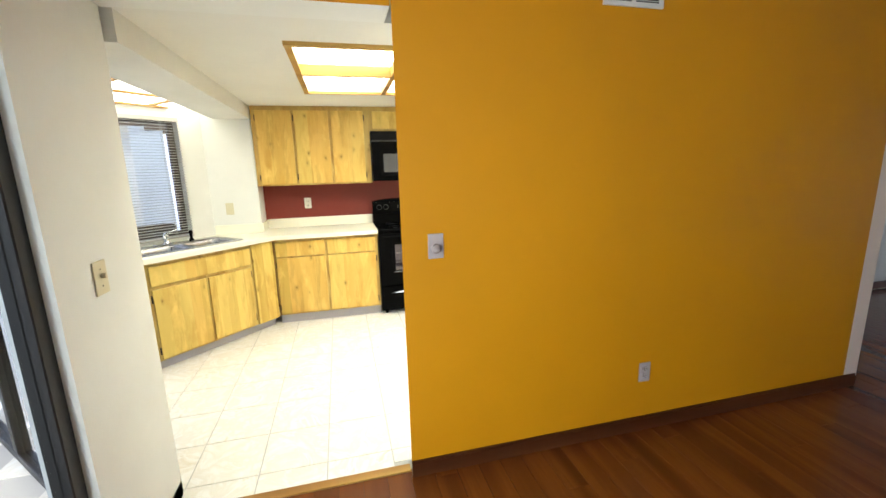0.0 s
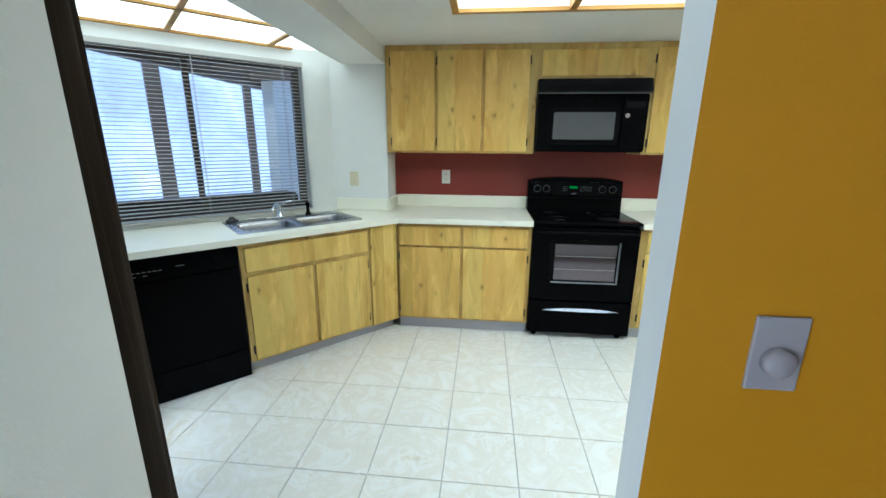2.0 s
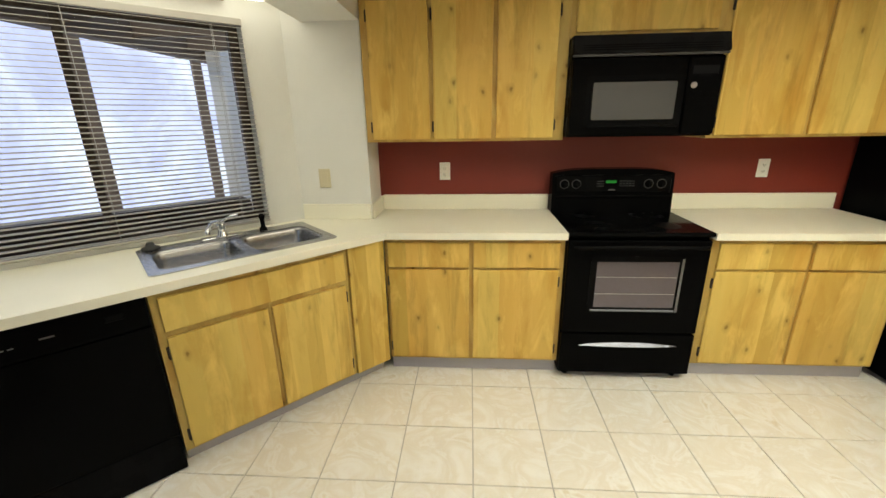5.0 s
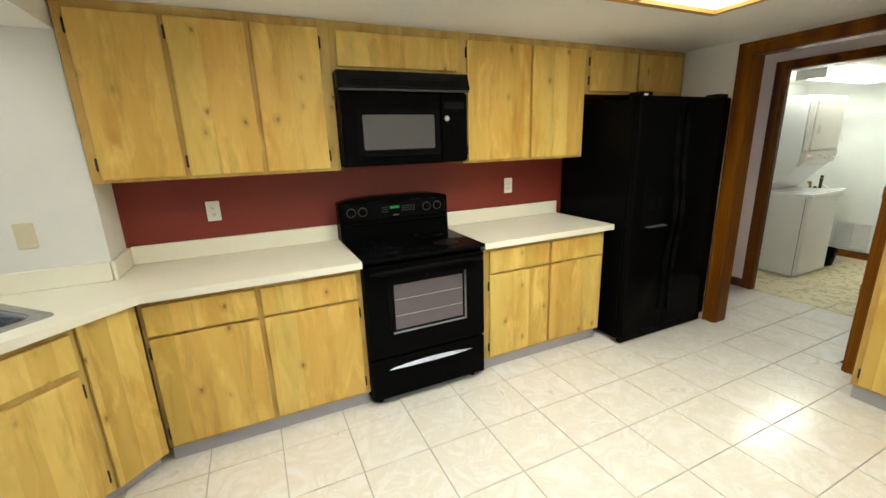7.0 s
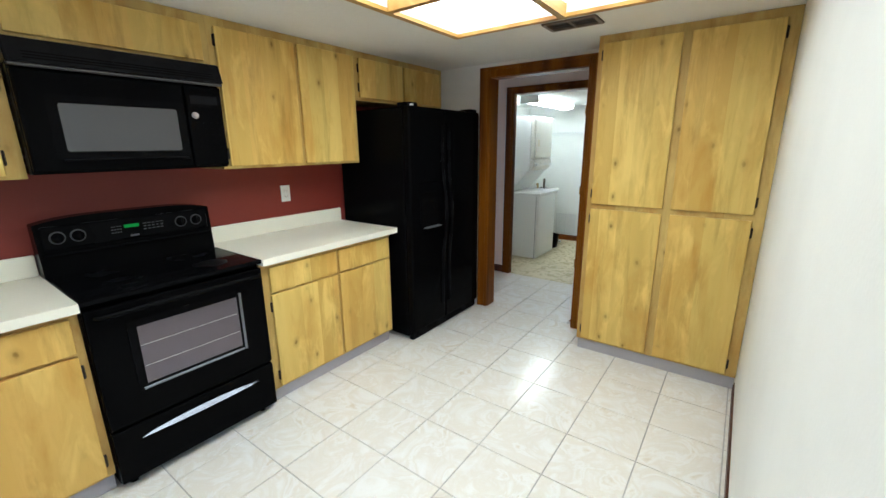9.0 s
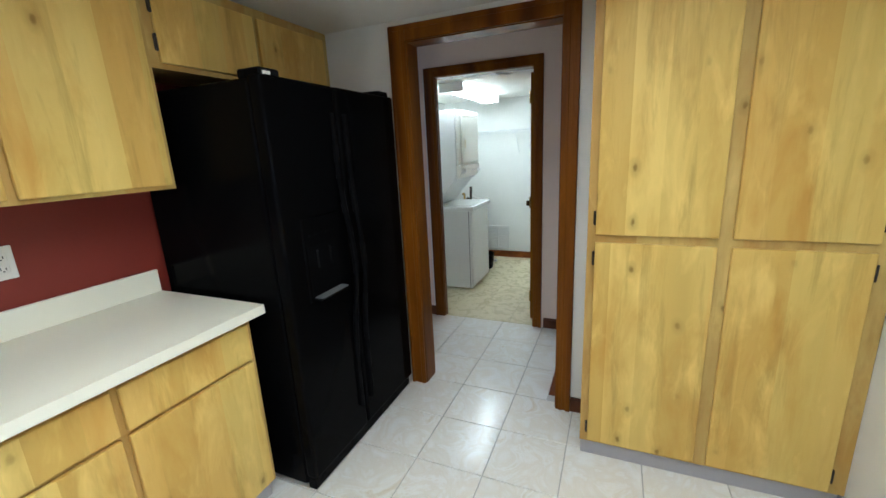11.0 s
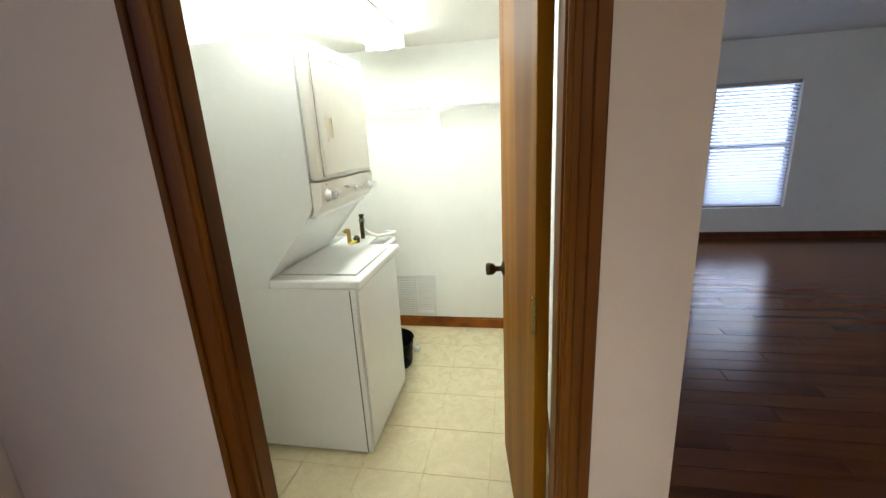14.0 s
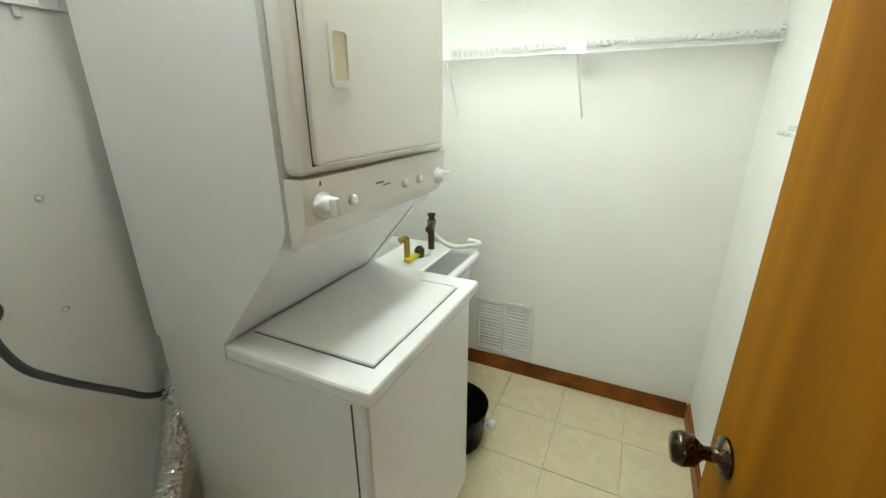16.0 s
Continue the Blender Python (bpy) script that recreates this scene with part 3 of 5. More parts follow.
cabinet("sink_cabinet", "knotty pine sink base cabinet with false drawer front", 0.574, 1.68, SF, 3.745, 0.085, 0.874, [
    ("drawer", 0.602, 1.432, 0.688, 0.84, ""),
    ("door", 0.604, 1.013, 0.10, 0.66, "l"), ("door", 1.035, 1.427, 0.10, 0.66, "r"),
    ("filler_panel", 1.456, 1.682, 0.088, 0.872, "")], xf=ROT, toe=SF + 0.075, group="base cabinets", inner=0.70)
box("end_panel", -0.085, -0.036, SF + 0.004, 3.745, 0.0, 0.874, "pine", None, 0.003, ROT)
tagged(bpy.data.objects["end_panel"], "pine end panel closing the counter beside dishwasher", "cabinet panel")

PF = 2.485
PX = T((PF, 0, 0)) @ Matrix.Rotation(radians(-90), 4, "Z")      # local x runs to -y, local y to +x
cabinet("pantry_cabinet", "tall knotty pine pantry cabinet with four doors", -2.185, -1.202, 0.0, 0.363, 0.095, CEIL - 0.002, [
    ("door", -2.152, -1.715, 0.11, 1.075, "l"), ("door", -1.670, -1.258, 0.11, 1.075, "r"),
    ("door", -2.152, -1.715, 1.108, 2.115, "l"), ("door", -1.670, -1.258, 1.108, 2.115, "r")], xf=PX, toe=0.05)

# ---- counters ----
dg = lambda s, n: ((s - n) * 0.70711, (s + n) * 0.70711)
left_outline = [dg(-0.15, 3.08), dg(1.64, 3.08), (0.0, 3.362), (0.0, 3.998), (-1.148, 3.998), (-1.148, 3.708), (-1.588, 3.708), dg(-0.15, 3.745)]
left_outline[1] = (3.362 - 3.08 * 1.41421, 3.362)
hole = [dg(s, n) for s, n in rrect(0.625, 1.42, 3.205, 3.645, 0.03)]
counter = thing("countertop", (-0.9, 3.6, 0.875), "cream laminate countertop wrapping round the sink corner", "countertop")
slab("top", left_outline, [hole], 0.877, 0.915, "laminate", counter)
box("backsplash", -1.13, -0.002, 3.98, 3.998, 0.9155, 1.018, "laminate", counter, 0.004)
box("backsplash", -1.585, -1.152, 3.69, 3.708, 0.9155, 1.012, "laminate", counter, 0.004)
box("backsplash", -1.148, -1.132, 3.692, 3.997, 0.9155, 1.012, "laminate", counter, 0.003)
counter2 = thing("countertop", (1.3, 3.6, 0.875), "cream laminate countertop between range and refrigerator", "countertop")
slab("top", [(0.768, 3.362), (1.838, 3.362), (1.838, 3.998), (0.768, 3.998)], [], 0.877, 0.915, "laminate", counter2)
box("backsplash", 0.768, 1.835, 3.98, 3.998, 0.9155, 1.018, "laminate", counter2, 0.004)

# ---- sink and tap ----
sink = thing("kitchen_sink", (*dg(1.05, 3.45), 0.9), "double-bowl stainless steel drop-in sink", "sink")


def bowl(x0, x1, y0, y1, depth):
    bm = bmesh.new()
    rings = []
    for k, (ins, z) in enumerate(((0, 0.918), (0.006, 0.90), (0.012, 0.87), (0.02, 0.918 - depth + 0.03), (0.045, 0.918 - depth), (0.12, 0.916 - depth))):
        rings.append([bm.verts.new((x, y, z)) for x, y in rrect(x0 + ins, x1 - ins, y0 + ins, y1 - ins, max(0.055 - ins * 0.2, 0.02), 6)])
    for a, c in zip(rings, rings[1:]):
        for j in range(len(a)):
            bm.faces.new((a[j], a[(j + 1) % len(a)], c[(j + 1) % len(a)], c[j]))
    bm.faces.new(rings[-1])
    ob = finish("bowl", bm, "steel", sink, ROT, True)
    sol = ob.modifiers.new("thickness", "SOLIDIFY")
    sol.thickness, sol.offset = 0.0015, 1
    return ob


SB = (3.232, 3.575)
bowl(0.643, 1.005, *SB, 0.17)
bowl(1.038, 1.398, *SB, 0.17)
slab("rim", rrect(0.598, 1.44, 3.185, 3.665, 0.025), [rrect(0.643, 1.005, *SB, 0.055, 6), rrect(1.038, 1.398, *SB, 0.055, 6)], 0.9155, 0.921, "steel", sink, ROT)
for s in (0.824, 1.218):
    lathe("drain", [(0.0, 0.0), (0.042, 0.0), (0.045, 0.004), (0.03, 0.003), (0.0, 0.0015)], (*dg(s, 3.40), 0.75), "chrome", sink)
tap = thing("kitchen_faucet", (*dg(0.985, 3.625), 0.921), "chrome kitchen faucet with low curved spout", "faucet")
fx, fy = dg(0.985, 3.625)
lathe("base", [(0.03, 0), (0.03, 0.012), (0.022, 0.02), (0.02, 0.06), (0.024, 0.075), (0.0, 0.085)], (fx, fy, 0.921), "chrome", tap)
tube("spout", [(fx, fy, 0.96), (*dg(0.965, 3.575), 1.01), (*dg(0.925, 3.50), 1.03), (*dg(0.885, 3.43), 1.015), (*dg(0.878, 3.42), 0.995)], 0.011, "chrome", tap)
tube("lever", [(fx, fy, 1.0), (*dg(1.025, 3.60), 1.03), (*dg(1.065, 3.58), 1.04)], 0.007, "chrome", tap)
box("deck_plate", 0.88, 1.09, 3.60, 3.65, 0.9212, 0.929, "chrome", tap, 0.003, ROT)
sp = thing("sink_sprayer", (*dg(1.20, 3.63), 0.921), "black pull-out side sprayer on the sink", "sprayer")
lathe("sprayer_body", [(0.022, 0), (0.02, 0.012), (0.012, 0.02), (0.012, 0.055), (0.017, 0.075), (0.013, 0.092), (0, 0.095)], (*dg(1.20, 3.63), 0.921), "black_matt", sp)
st = thing("drain_stopper", (*dg(0.66, 3.63), 0.921), "black rubber sink strainer resting on the rim", "strainer")
lathe("stopper_body", [(0.0, 0), (0.04, 0), (0.04, 0.01), (0.024, 0.016), (0.014, 0.034), (0.0, 0.037)], (*dg(0.66, 3.63), 0.9215), "rubber", st)

# ---- dishwasher ----
dw = thing("dishwasher", (*dg(0.28, 3.4), 0), "black built-in dishwasher with control strip", "dishwasher")
box("body", -0.032, 0.568, SF + 0.03, 3.74, 0.09, 0.87, "black_matt", dw, 0.0, ROT)
box("door", -0.030, 0.566, SF - 0.005, SF + 0.029, 0.20, 0.735, "black", dw, 0.006, ROT, 2)
box("control_panel", -0.030, 0.566, SF - 0.012, SF + 0.029, 0.742, 0.866, "black", dw, 0.008, ROT, 2)
box("kick_plate", -0.030, 0.566, SF + 0.012, SF + 0.029, 0.005, 0.19, "black_matt", dw, 0.004, ROT)
box("latch", 0.43, 0.49, SF - 0.02, SF - 0.012, 0.80, 0.83, "black_matt", dw, 0.004, ROT)
boxes("marks", [(0.05 + k * 0.024, 0.066 + k * 0.024, SF - 0.0128, SF - 0.0119, 0.792, 0.797) for k in range(6)] + [(0.25, 0.29, SF - 0.0128, SF - 0.0119, 0.80, 0.806)] +
      [(0.05 + k * 0.05, 0.07 + k * 0.05, SF - 0.0128, SF - 0.0119, 0.772, 0.776) for k in range(2)], "ink", dw, 0, ROT)

# ---- range ----
rg = thing("electric_range", (0.38, 3.66, 0), "black freestanding electric range with glass cooktop", "range")
box("body", 0.006, 0.760, 3.41, 3.985, 0.03, 0.895, "black", rg, 0.003)
box("cooktop", 0.002, 0.764, 3.362, 3.93, 0.895, 0.918, "black_glass", rg, 0.006, None, 2)
for x, y, r in ((0.20, 3.52, 0.10), (0.57, 3.52, 0.08), (0.20, 3.78, 0.08), (0.57, 3.78, 0.10)):
    lathe("burner_ring", [(r - 0.002, 0), (r, 0), (r, 0.0006), (r - 0.002, 0.0006)], (x, y, 0.918), "black_matt", rg, "Z", 40)
box("oven_door", 0.006, 0.760, 3.372, 3.409, 0.315, 0.872, "black", rg, 0.008, None, 2)
slab("window_trim", [(0.135, 0.445), (0.640, 0.445), (0.640, 0.785), (0.135, 0.785)], [[(0.168, 0.478), (0.607, 0.478), (0.607, 0.752), (0.168, 0.752)]], 0.0, 0.004, "black_matt", rg, T((0, 3.3715, 0)) @ Matrix.Rotation(radians(90), 4, "X"))
box("window", 0.150, 0.612, 3.3698, 3.372, 0.472, 0.77, "oven_glass", rg)
# pale strips on right and bottom only, shaping the reflection on the window bevel
boxes("bezel", [(0.616, 0.632, 3.3665, 3.3712, 0.452, 0.772), (0.150, 0.6155, 3.3665, 3.3712, 0.452, 0.466)], "dull_chrome", rg, 0.002)
boxes("rack", [(0.17, 0.60, 3.3685, 3.3697, z, z + 0.004) for z in (0.56, 0.66)], "steel", rg)
box("drawer", 0.006, 0.760, 3.374, 3.409, 0.045, 0.303, "black", rg, 0.006, None, 2)
bm = bmesh.new()
for k in range(13):
    a0, a1 = -1 + k / 6.5, -1 + (k + 1) / 6.5
    for a, c in ((a0, a1),):
        h0, h1 = 0.018 * (1 - a * a) + 0.003, 0.018 * (1 - c * c) + 0.003
        v = [bm.verts.new((0.385 + 0.28 * a, 3.366 - 0.012 * (1 - a * a), 0.232)), bm.verts.new((0.385 + 0.28 * c, 3.366 - 0.012 * (1 - c * c), 0.232)),
             bm.verts.new((0.385 + 0.28 * c, 3.372, 0.232 + h1)), bm.verts.new((0.385 + 0.28 * a, 3.372, 0.232 + h0)),
             bm.verts.new((0.385 + 0.28 * c, 3.372, 0.226)), bm.verts.new((0.385 + 0.28 * a, 3.372, 0.226))]
        bm.faces.new((v[0], v[1], v[2], v[3])), bm.faces.new((v[0], v[5], v[4], v[1]))
finish("drawer_handle", bm, "dull_chrome", rg)
tube("door_handle", [(0.04, 3.372, 0.838), (0.06, 3.335, 0.842), (0.20, 3.325, 0.846), (0.385, 3.322, 0.848), (0.57, 3.325, 0.846), (0.71, 3.335, 0.842), (0.73, 3.372, 0.838)], 0.012, "black_glass", rg)
bm = bmesh.new()
prof = []
for k in range(17):
    a = k / 16
    prof.append((0.0 + 0.762 * a, 1.165 + 0.028 * (1 - (2 * a - 1) ** 4)))
front = [bm.verts.new((x, 3.895, z)) for x, z in prof]
back = [bm.verts.new((x, 3.985, z)) for x, z in prof]
fb = [bm.verts.new((x, 3.88, 0.918)) for x, z in prof]
bb = [bm.verts.new((x, 3.985, 0.918)) for x, z in prof]
for k in range(16):
    for a, c in ((fb, front), (front, back), (back, bb)):
        bm.faces.new((a[k], a[k + 1], c[k + 1], c[k]))
bm.faces.new((fb[0], front[0], back[0], bb[0])), bm.faces.new((fb[-1], bb[-1], back[-1], front[-1]))
finish("backguard", bm, "black", rg)
box("control_strip", 0.02, 0.742, 3.878, 3.895, 1.045, 1.155, "black_matt", rg, 0.006)
box("vent_lip", 0.012, 0.75, 3.855, 3.885, 1.015, 1.032, "black_glass", rg, 0.005)
for x in (0.075, 0.15, 0.60, 0.68):
    k = lathe("knob", [(0.024, 0), (0.024, 0.006), (0.018, 0.009), (0.016, 0.022), (0, 0.024)], (x, 3.878, 1.10), "black_glass", rg, "-Y")
    lathe("dial_ring", [(0.027, 0), (0.0305, 0), (0.0305, 0.0008), (0.027, 0.0008)], (x, 3.8782, 1.10), "cord", k, "-Y", 28)
    box("pointer", x - 0.004, x + 0.004, 3.848, 3.856, 1.083, 1.117, "black_matt", k, 0.001)
box("clock", 0.335, 0.40, 3.8765, 3.878, 1.105, 1.122, "green_led", rg)
boxes("marks", [(0.355, 0.395, 3.877, 3.8779, 1.058, 1.066)] + [(0.28 + 0.012 * k, 0.287 + 0.012 * k, 3.877, 3.8779, z, z + 0.004) for k in range(4) for z in (1.085, 1.1, 1.115)] +
      [(0.42 + 0.02 * k, 0.432 + 0.02 * k, 3.877, 3.8779, z, z + 0.004) for k in range(5) for z in (1.085, 1.1, 1.115)], "ink", rg)
for x in (0.06, 0.70):
    for y in (3.44, 3.94):
        cyl("foot", (x, y, 0), (x, y, 0.03), 0.018, "black_matt", rg)

# ---- microwave ----
mw = thing("microwave_oven", (0.39, 3.79, 1.40), "black over-the-range microwave with vent hood", "microwave")
box("body", 0.006, 0.782, 3.622, 3.995, 1.402, 1.912, "black_matt", mw, 0.003)
box("door", 0.008, 0.60, 3.592, 3.62, 1.41, 1.804, "black", mw, 0.008, None, 2)
box("control_panel", 0.604, 0.780, 3.594, 3.62, 1.41, 1.804, "black", mw, 0.008, None, 2)
slab("window_trim", rrect(0.085, 0.59, 1.46, 1.715, 0.015), [rrect(0.122, 0.555, 1.492, 1.682, 0.01)], 0.0, 0.004, "black_glass", mw, T((0, 3.5915, 0)) @ Matrix.Rotation(radians(90), 4, "X"))
box("window", 0.11, 0.565, 3.5896, 3.592, 1.482, 1.69, "screen", mw)
bm = bmesh.new()
add_box(bm, 0.0, 0.788, 3.566, 3.66, 1.818, 1.912, 0.008, 2)
for v in bm.verts:
    if v.co.z > 1.87 and v.co.y < 3.60:
        v.co.y += 0.026
finish("vent_hood", bm, "hood", mw)
boxes("vent_slot", [(0.05, 0.74, 3.5655 + 0.0035 * k, 3.575 + 0.0035 * k, 1.836 + 0.011 * k, 1.839 + 0.011 * k) for k in range(3)], "black_glass", mw)
# trim under the hood, greyer than the black to hold the edge highlight
box("trim_strip", 0.004, 0.784, 3.572, 3.60, 1.808, 1.817, "cord", mw, 0.002)
box("display", 0.625, 0.755, 3.5926, 3.594, 1.715, 1.755, "hood", mw)
lathe("door_button", [(0.016, 0), (0.015, 0.005), (0, 0.006)], (0.64, 3.594, 1.66), "plate_dull", mw, "-Y", 16)
tube("handle", [(0.11, 3.592, 1.455), (0.13, 3.565, 1.458), (0.34, 3.56, 1.46), (0.55, 3.565, 1.458), (0.57, 3.592, 1.455)], 0.008, "black_glass", mw)
boxes("buttons", [(0.635 + 0.033 * c, 0.658 + 0.033 * c, 3.5925, 3.594, 1.47 + 0.03 * r, 1.486 + 0.03 * r) for c in range(4) for r in range(6)], "black", mw, 0.0)
boxes("marks", [(0.64 + 0.033 * c, 0.653 + 0.033 * c, 3.5918, 3.5925, 1.476 + 0.03 * r, 1.480 + 0.03 * r) for c in range(4) for r in range(6)] + [(0.66, 0.72, 3.5931, 3.594, 1.70, 1.715)], "black_matt", mw)

# ---- refrigerator ----
fr = thing("refrigerator", (2.33, 3.6, 0), "black side-by-side refrigerator with water dispenser", "refrigerator")
FX0, FX1, FD = 1.866, 2.80, 3.31
box("body", FX0 + 0.004, FX1 - 0.004, FD, 3.98, 0.03, 1.765, "black", fr, 0.006)
SPLIT = 2.285
d1 = box("freezer_door", FX0, SPLIT - 0.004, FD - 0.066, FD - 0.004, 0.075, 1.775, "black", fr, 0.014, None, 3)
d2 = box("fridge_door", SPLIT + 0.004, FX1, FD - 0.066, FD - 0.004, 0.075, 1.775, "black", fr, 0.014, None, 3)
for d, hx in ((d1, SPLIT - 0.045), (d2, SPLIT + 0.045)):
    tube("handle", [(hx + (0.008 if hx < SPLIT else -0.008) * math.exp(-((z - 0.98) / 0.3) ** 2), FD - 0.072 - 0.040 * math.exp(-((z - 0.98) / 0.26) ** 2), z) for z in [1.66 - 0.08 * k for k in range(19)]], 0.013, "black_matt", d, 16)
disp = box("dispenser", 1.965, 2.20, FD - 0.074, FD - 0.064, 0.88, 1.24, "black", d1, 0.006)
box("recess", 1.985, 2.18, FD - 0.076, FD - 0.073, 0.905, 1.12, "black_glass", disp)
box("drip_tray", 1.985, 2.18, FD - 0.118, FD - 0.074, 0.885, 0.897, "black_matt", disp, 0.003)
boxes("tray_grate", [(1.992, 2.173, FD - 0.116 + 0.0085 * k, FD - 0.1115 + 0.0085 * k, 0.897, 0.902) for k in range(5)], "ink", disp)
for lx0 in (2.028, 2.11):
    box("lever", lx0, lx0 + 0.022, FD - 0.086, FD - 0.074, 1.02, 1.10, "black_glass", disp, 0.006)
boxes("buttons", [(2.0 + 0.035 * k, 2.025 + 0.035 * k, FD - 0.077, FD - 0.073, 1.16, 1.17) for k in range(5)], "black_glass", disp)
for hx in (FX0 + 0.02, FX1 - 0.12):
    box("hinge_cover", hx, hx + 0.10, FD - 0.05, FD + 0.06, 1.766, 1.80, "black_matt", fr, 0.006)
box("sticker", FX0 + 0.035, FX0 + 0.07, FD - 0.053, FD - 0.0505, 1.776, 1.788, "plate_white", fr)
box("kick_grille", FX0 + 0.01, FX1 - 0.01, FD - 0.045, FD, 0.008, 0.07, "black_matt", fr, 0.004)

# ---- luminous ceiling panels ----
kl = thing("ceiling_light_panel", (0.69, 2.21, 2.15), "lit fluorescent ceiling panel with oak grid", "ceiling light")
lx = [-0.55 + 0.62 * k for k in range(5)]
ly = [1.545, 2.215, 2.885]
for a, c in zip(lx, lx[1:]):
    for p, q in zip(ly, ly[1:]):
        box("diffuser", a + 0.012, c - 0.012, p + 0.012, q - 0.012, CEIL + 0.052, CEIL + 0.058, "panel", kl)
boxes("frame", [(lx[0] - 0.02, lx[-1] + 0.02, y - 0.018, y + 0.018, 2.145, CEIL + (0.0505 if y == ly[1] else -0.0005)) for y in ly] +
      [(x - 0.018, x + 0.018, p + 0.0182, q - 0.0182, 2.146, CEIL + (0.050 if lx[0] < x < lx[-1] - 0.01 else -0.0005)) for x in lx for p, q in zip(ly, ly[1:])], "oak_grid", kl)
box("housing", lx[0] + 0.001, lx[-1] - 0.001, ly[0] + 0.001, ly[-1] - 0.001, CEIL + 0.06, CEIL + 0.12, "vent", kl)
# over the sink: a triangular lit bay behind the beam
BZ = 2.105
bay = [(-1.484, 1.40), (-1.484, 3.69), dg(1.20, 3.738), dg(-0.20, 3.738), dg(-0.20, 2.30)]
sl = thing("sink_light_panel", (-1.9, 2.9, BZ), "lit triangular ceiling panel over the sink", "ceiling light")
slab("diffuser", bay, [], BZ + 0.012, BZ + 0.018, "panel_sink", sl)
bars = []
for n0 in (3.72, 3.18, 2.58):
    bars.append((-0.19, min(1.21, n0 - 2.115), n0 - 0.016, n0 + 0.016, BZ - 0.004, BZ + 0.0115))
for s0 in (-0.15, 0.45, 1.05):
    edges = [max(s0 + 2.115, 2.31), 2.564, 2.596, 3.164, 3.196, 3.704]
    for a, c in ((edges[0], 2.563), (2.597, 3.163), (3.197, 3.703)):
        a = max(a, edges[0])
        if c - a > 0.03:
            bars.append((s0 - 0.016, s0 + 0.016, a, c, BZ - 0.003, BZ + 0.0115))
for r in bars:
    box("grid_bar", *r, "oak_grid", sl, 0.002, ROT)
box("grid_edge", -1.512, -1.484, 1.42, 3.66, BZ - 0.005, BZ + 0.0112, "oak_grid", sl)


def grille(name, label, w, h, bars, at, turn, mat="vent", dark="cord"):
    """A vent grille in local x-z, facing local -y."""
    m = T(at) @ turn
    g = thing(name, at, label, "vent")
    slab("frame", [(-w / 2, -h / 2), (w / 2, -h / 2), (w / 2, h / 2), (-w / 2, h / 2)],
         [[(-w / 2 + 0.02, -h / 2 + 0.02), (-0.008, -h / 2 + 0.02), (-0.008, h / 2 - 0.02), (-w / 2 + 0.02, h / 2 - 0.02)],
          [(0.008, -h / 2 + 0.02), (w / 2 - 0.02, -h / 2 + 0.02), (w / 2 - 0.02, h / 2 - 0.02), (0.008, h / 2 - 0.02)]], 0.0, 0.01, mat, g, m @ Matrix.Rotation(radians(90), 4, "X"))
    bm = bmesh.new()
    for k in range(bars):
        z = -h / 2 + 0.025 + (h - 0.05) * (k + 0.5) / bars
        r = bmesh.ops.create_cube(bm, size=1.0)["verts"]
        tilt = T((0, -0.002, z)) @ Matrix.Rotation(radians(35), 4, "X") @ Matrix.Diagonal((w - 0.044, 0.010, 0.0012, 1))
        bmesh.ops.transform(bm, verts=r, matrix=tilt)
    finish("louvre", bm, "win_frame" if dark == "slot" else mat, g, m)
    # flat sheet behind the louvres, its colour standing for shade in the duct
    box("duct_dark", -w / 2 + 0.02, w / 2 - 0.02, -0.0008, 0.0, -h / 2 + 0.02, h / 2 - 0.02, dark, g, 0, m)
    return g


RX = lambda a: Matrix.Rotation(radians(a), 4, "X")
RZ = lambda a: Matrix.Rotation(radians(a), 4, "Z")
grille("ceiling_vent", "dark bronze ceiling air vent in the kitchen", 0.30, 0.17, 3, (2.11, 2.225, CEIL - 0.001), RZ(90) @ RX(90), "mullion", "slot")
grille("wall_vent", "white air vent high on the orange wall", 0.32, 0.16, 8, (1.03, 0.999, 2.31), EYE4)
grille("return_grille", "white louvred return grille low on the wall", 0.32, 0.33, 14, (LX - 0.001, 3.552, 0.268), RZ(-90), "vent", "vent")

# ---- plates on the walls ----


def plate(name, label, at, turn, mat, style, w=0.072, h=0.116):
    m = T(at) @ turn
    p = thing(name, at, label, "switch" if "switch" in name else "outlet")
    box("cover", -w / 2, w / 2, -0.006, 0, -h / 2, h / 2, mat, p, 0.0025, m, 2)
    if style == "outlet":
        for z in (-0.02, 0.02):
            f = box("socket", -0.017, 0.017, -0.009, -0.006, z - 0.014, z + 0.014, mat, p, 0.003, m)
            boxes("slots", [(-0.008, -0.0055, -0.0094, -0.0088, z - 0.004, z + 0.006), (0.0055, 0.008, -0.0094, -0.0088, z - 0.004, z + 0.005), (-0.0025, 0.0025, -0.0094, -0.0088, z - 0.010, z - 0.006)], "slot", f, 0, m)
    elif style == "dial":
        lathe("dial", [(0.022, 0), (0.021, 0.012), (0.017, 0.016), (0, 0.017)], Vector(at) + (turn @ Vector((0, -0.006, -0.01))), mat, p, "-Y")
    elif style == "blank":
        box("panel", -0.02, 0.02, -0.0085, -0.006, -0.035, 0.035, mat, p, 0.002, m)
    else:
        box("toggle", -0.005, 0.005, -0.022, -0.006, -0.002, 0.016, mat, p, 0.002, m)
        boxes("slots", [(-0.003, 0.003, -0.0066, -0.0058, z - 0.003, z + 0.003) for z in (-0.03, 0.03)], "slot", p, 0, m)
    return p


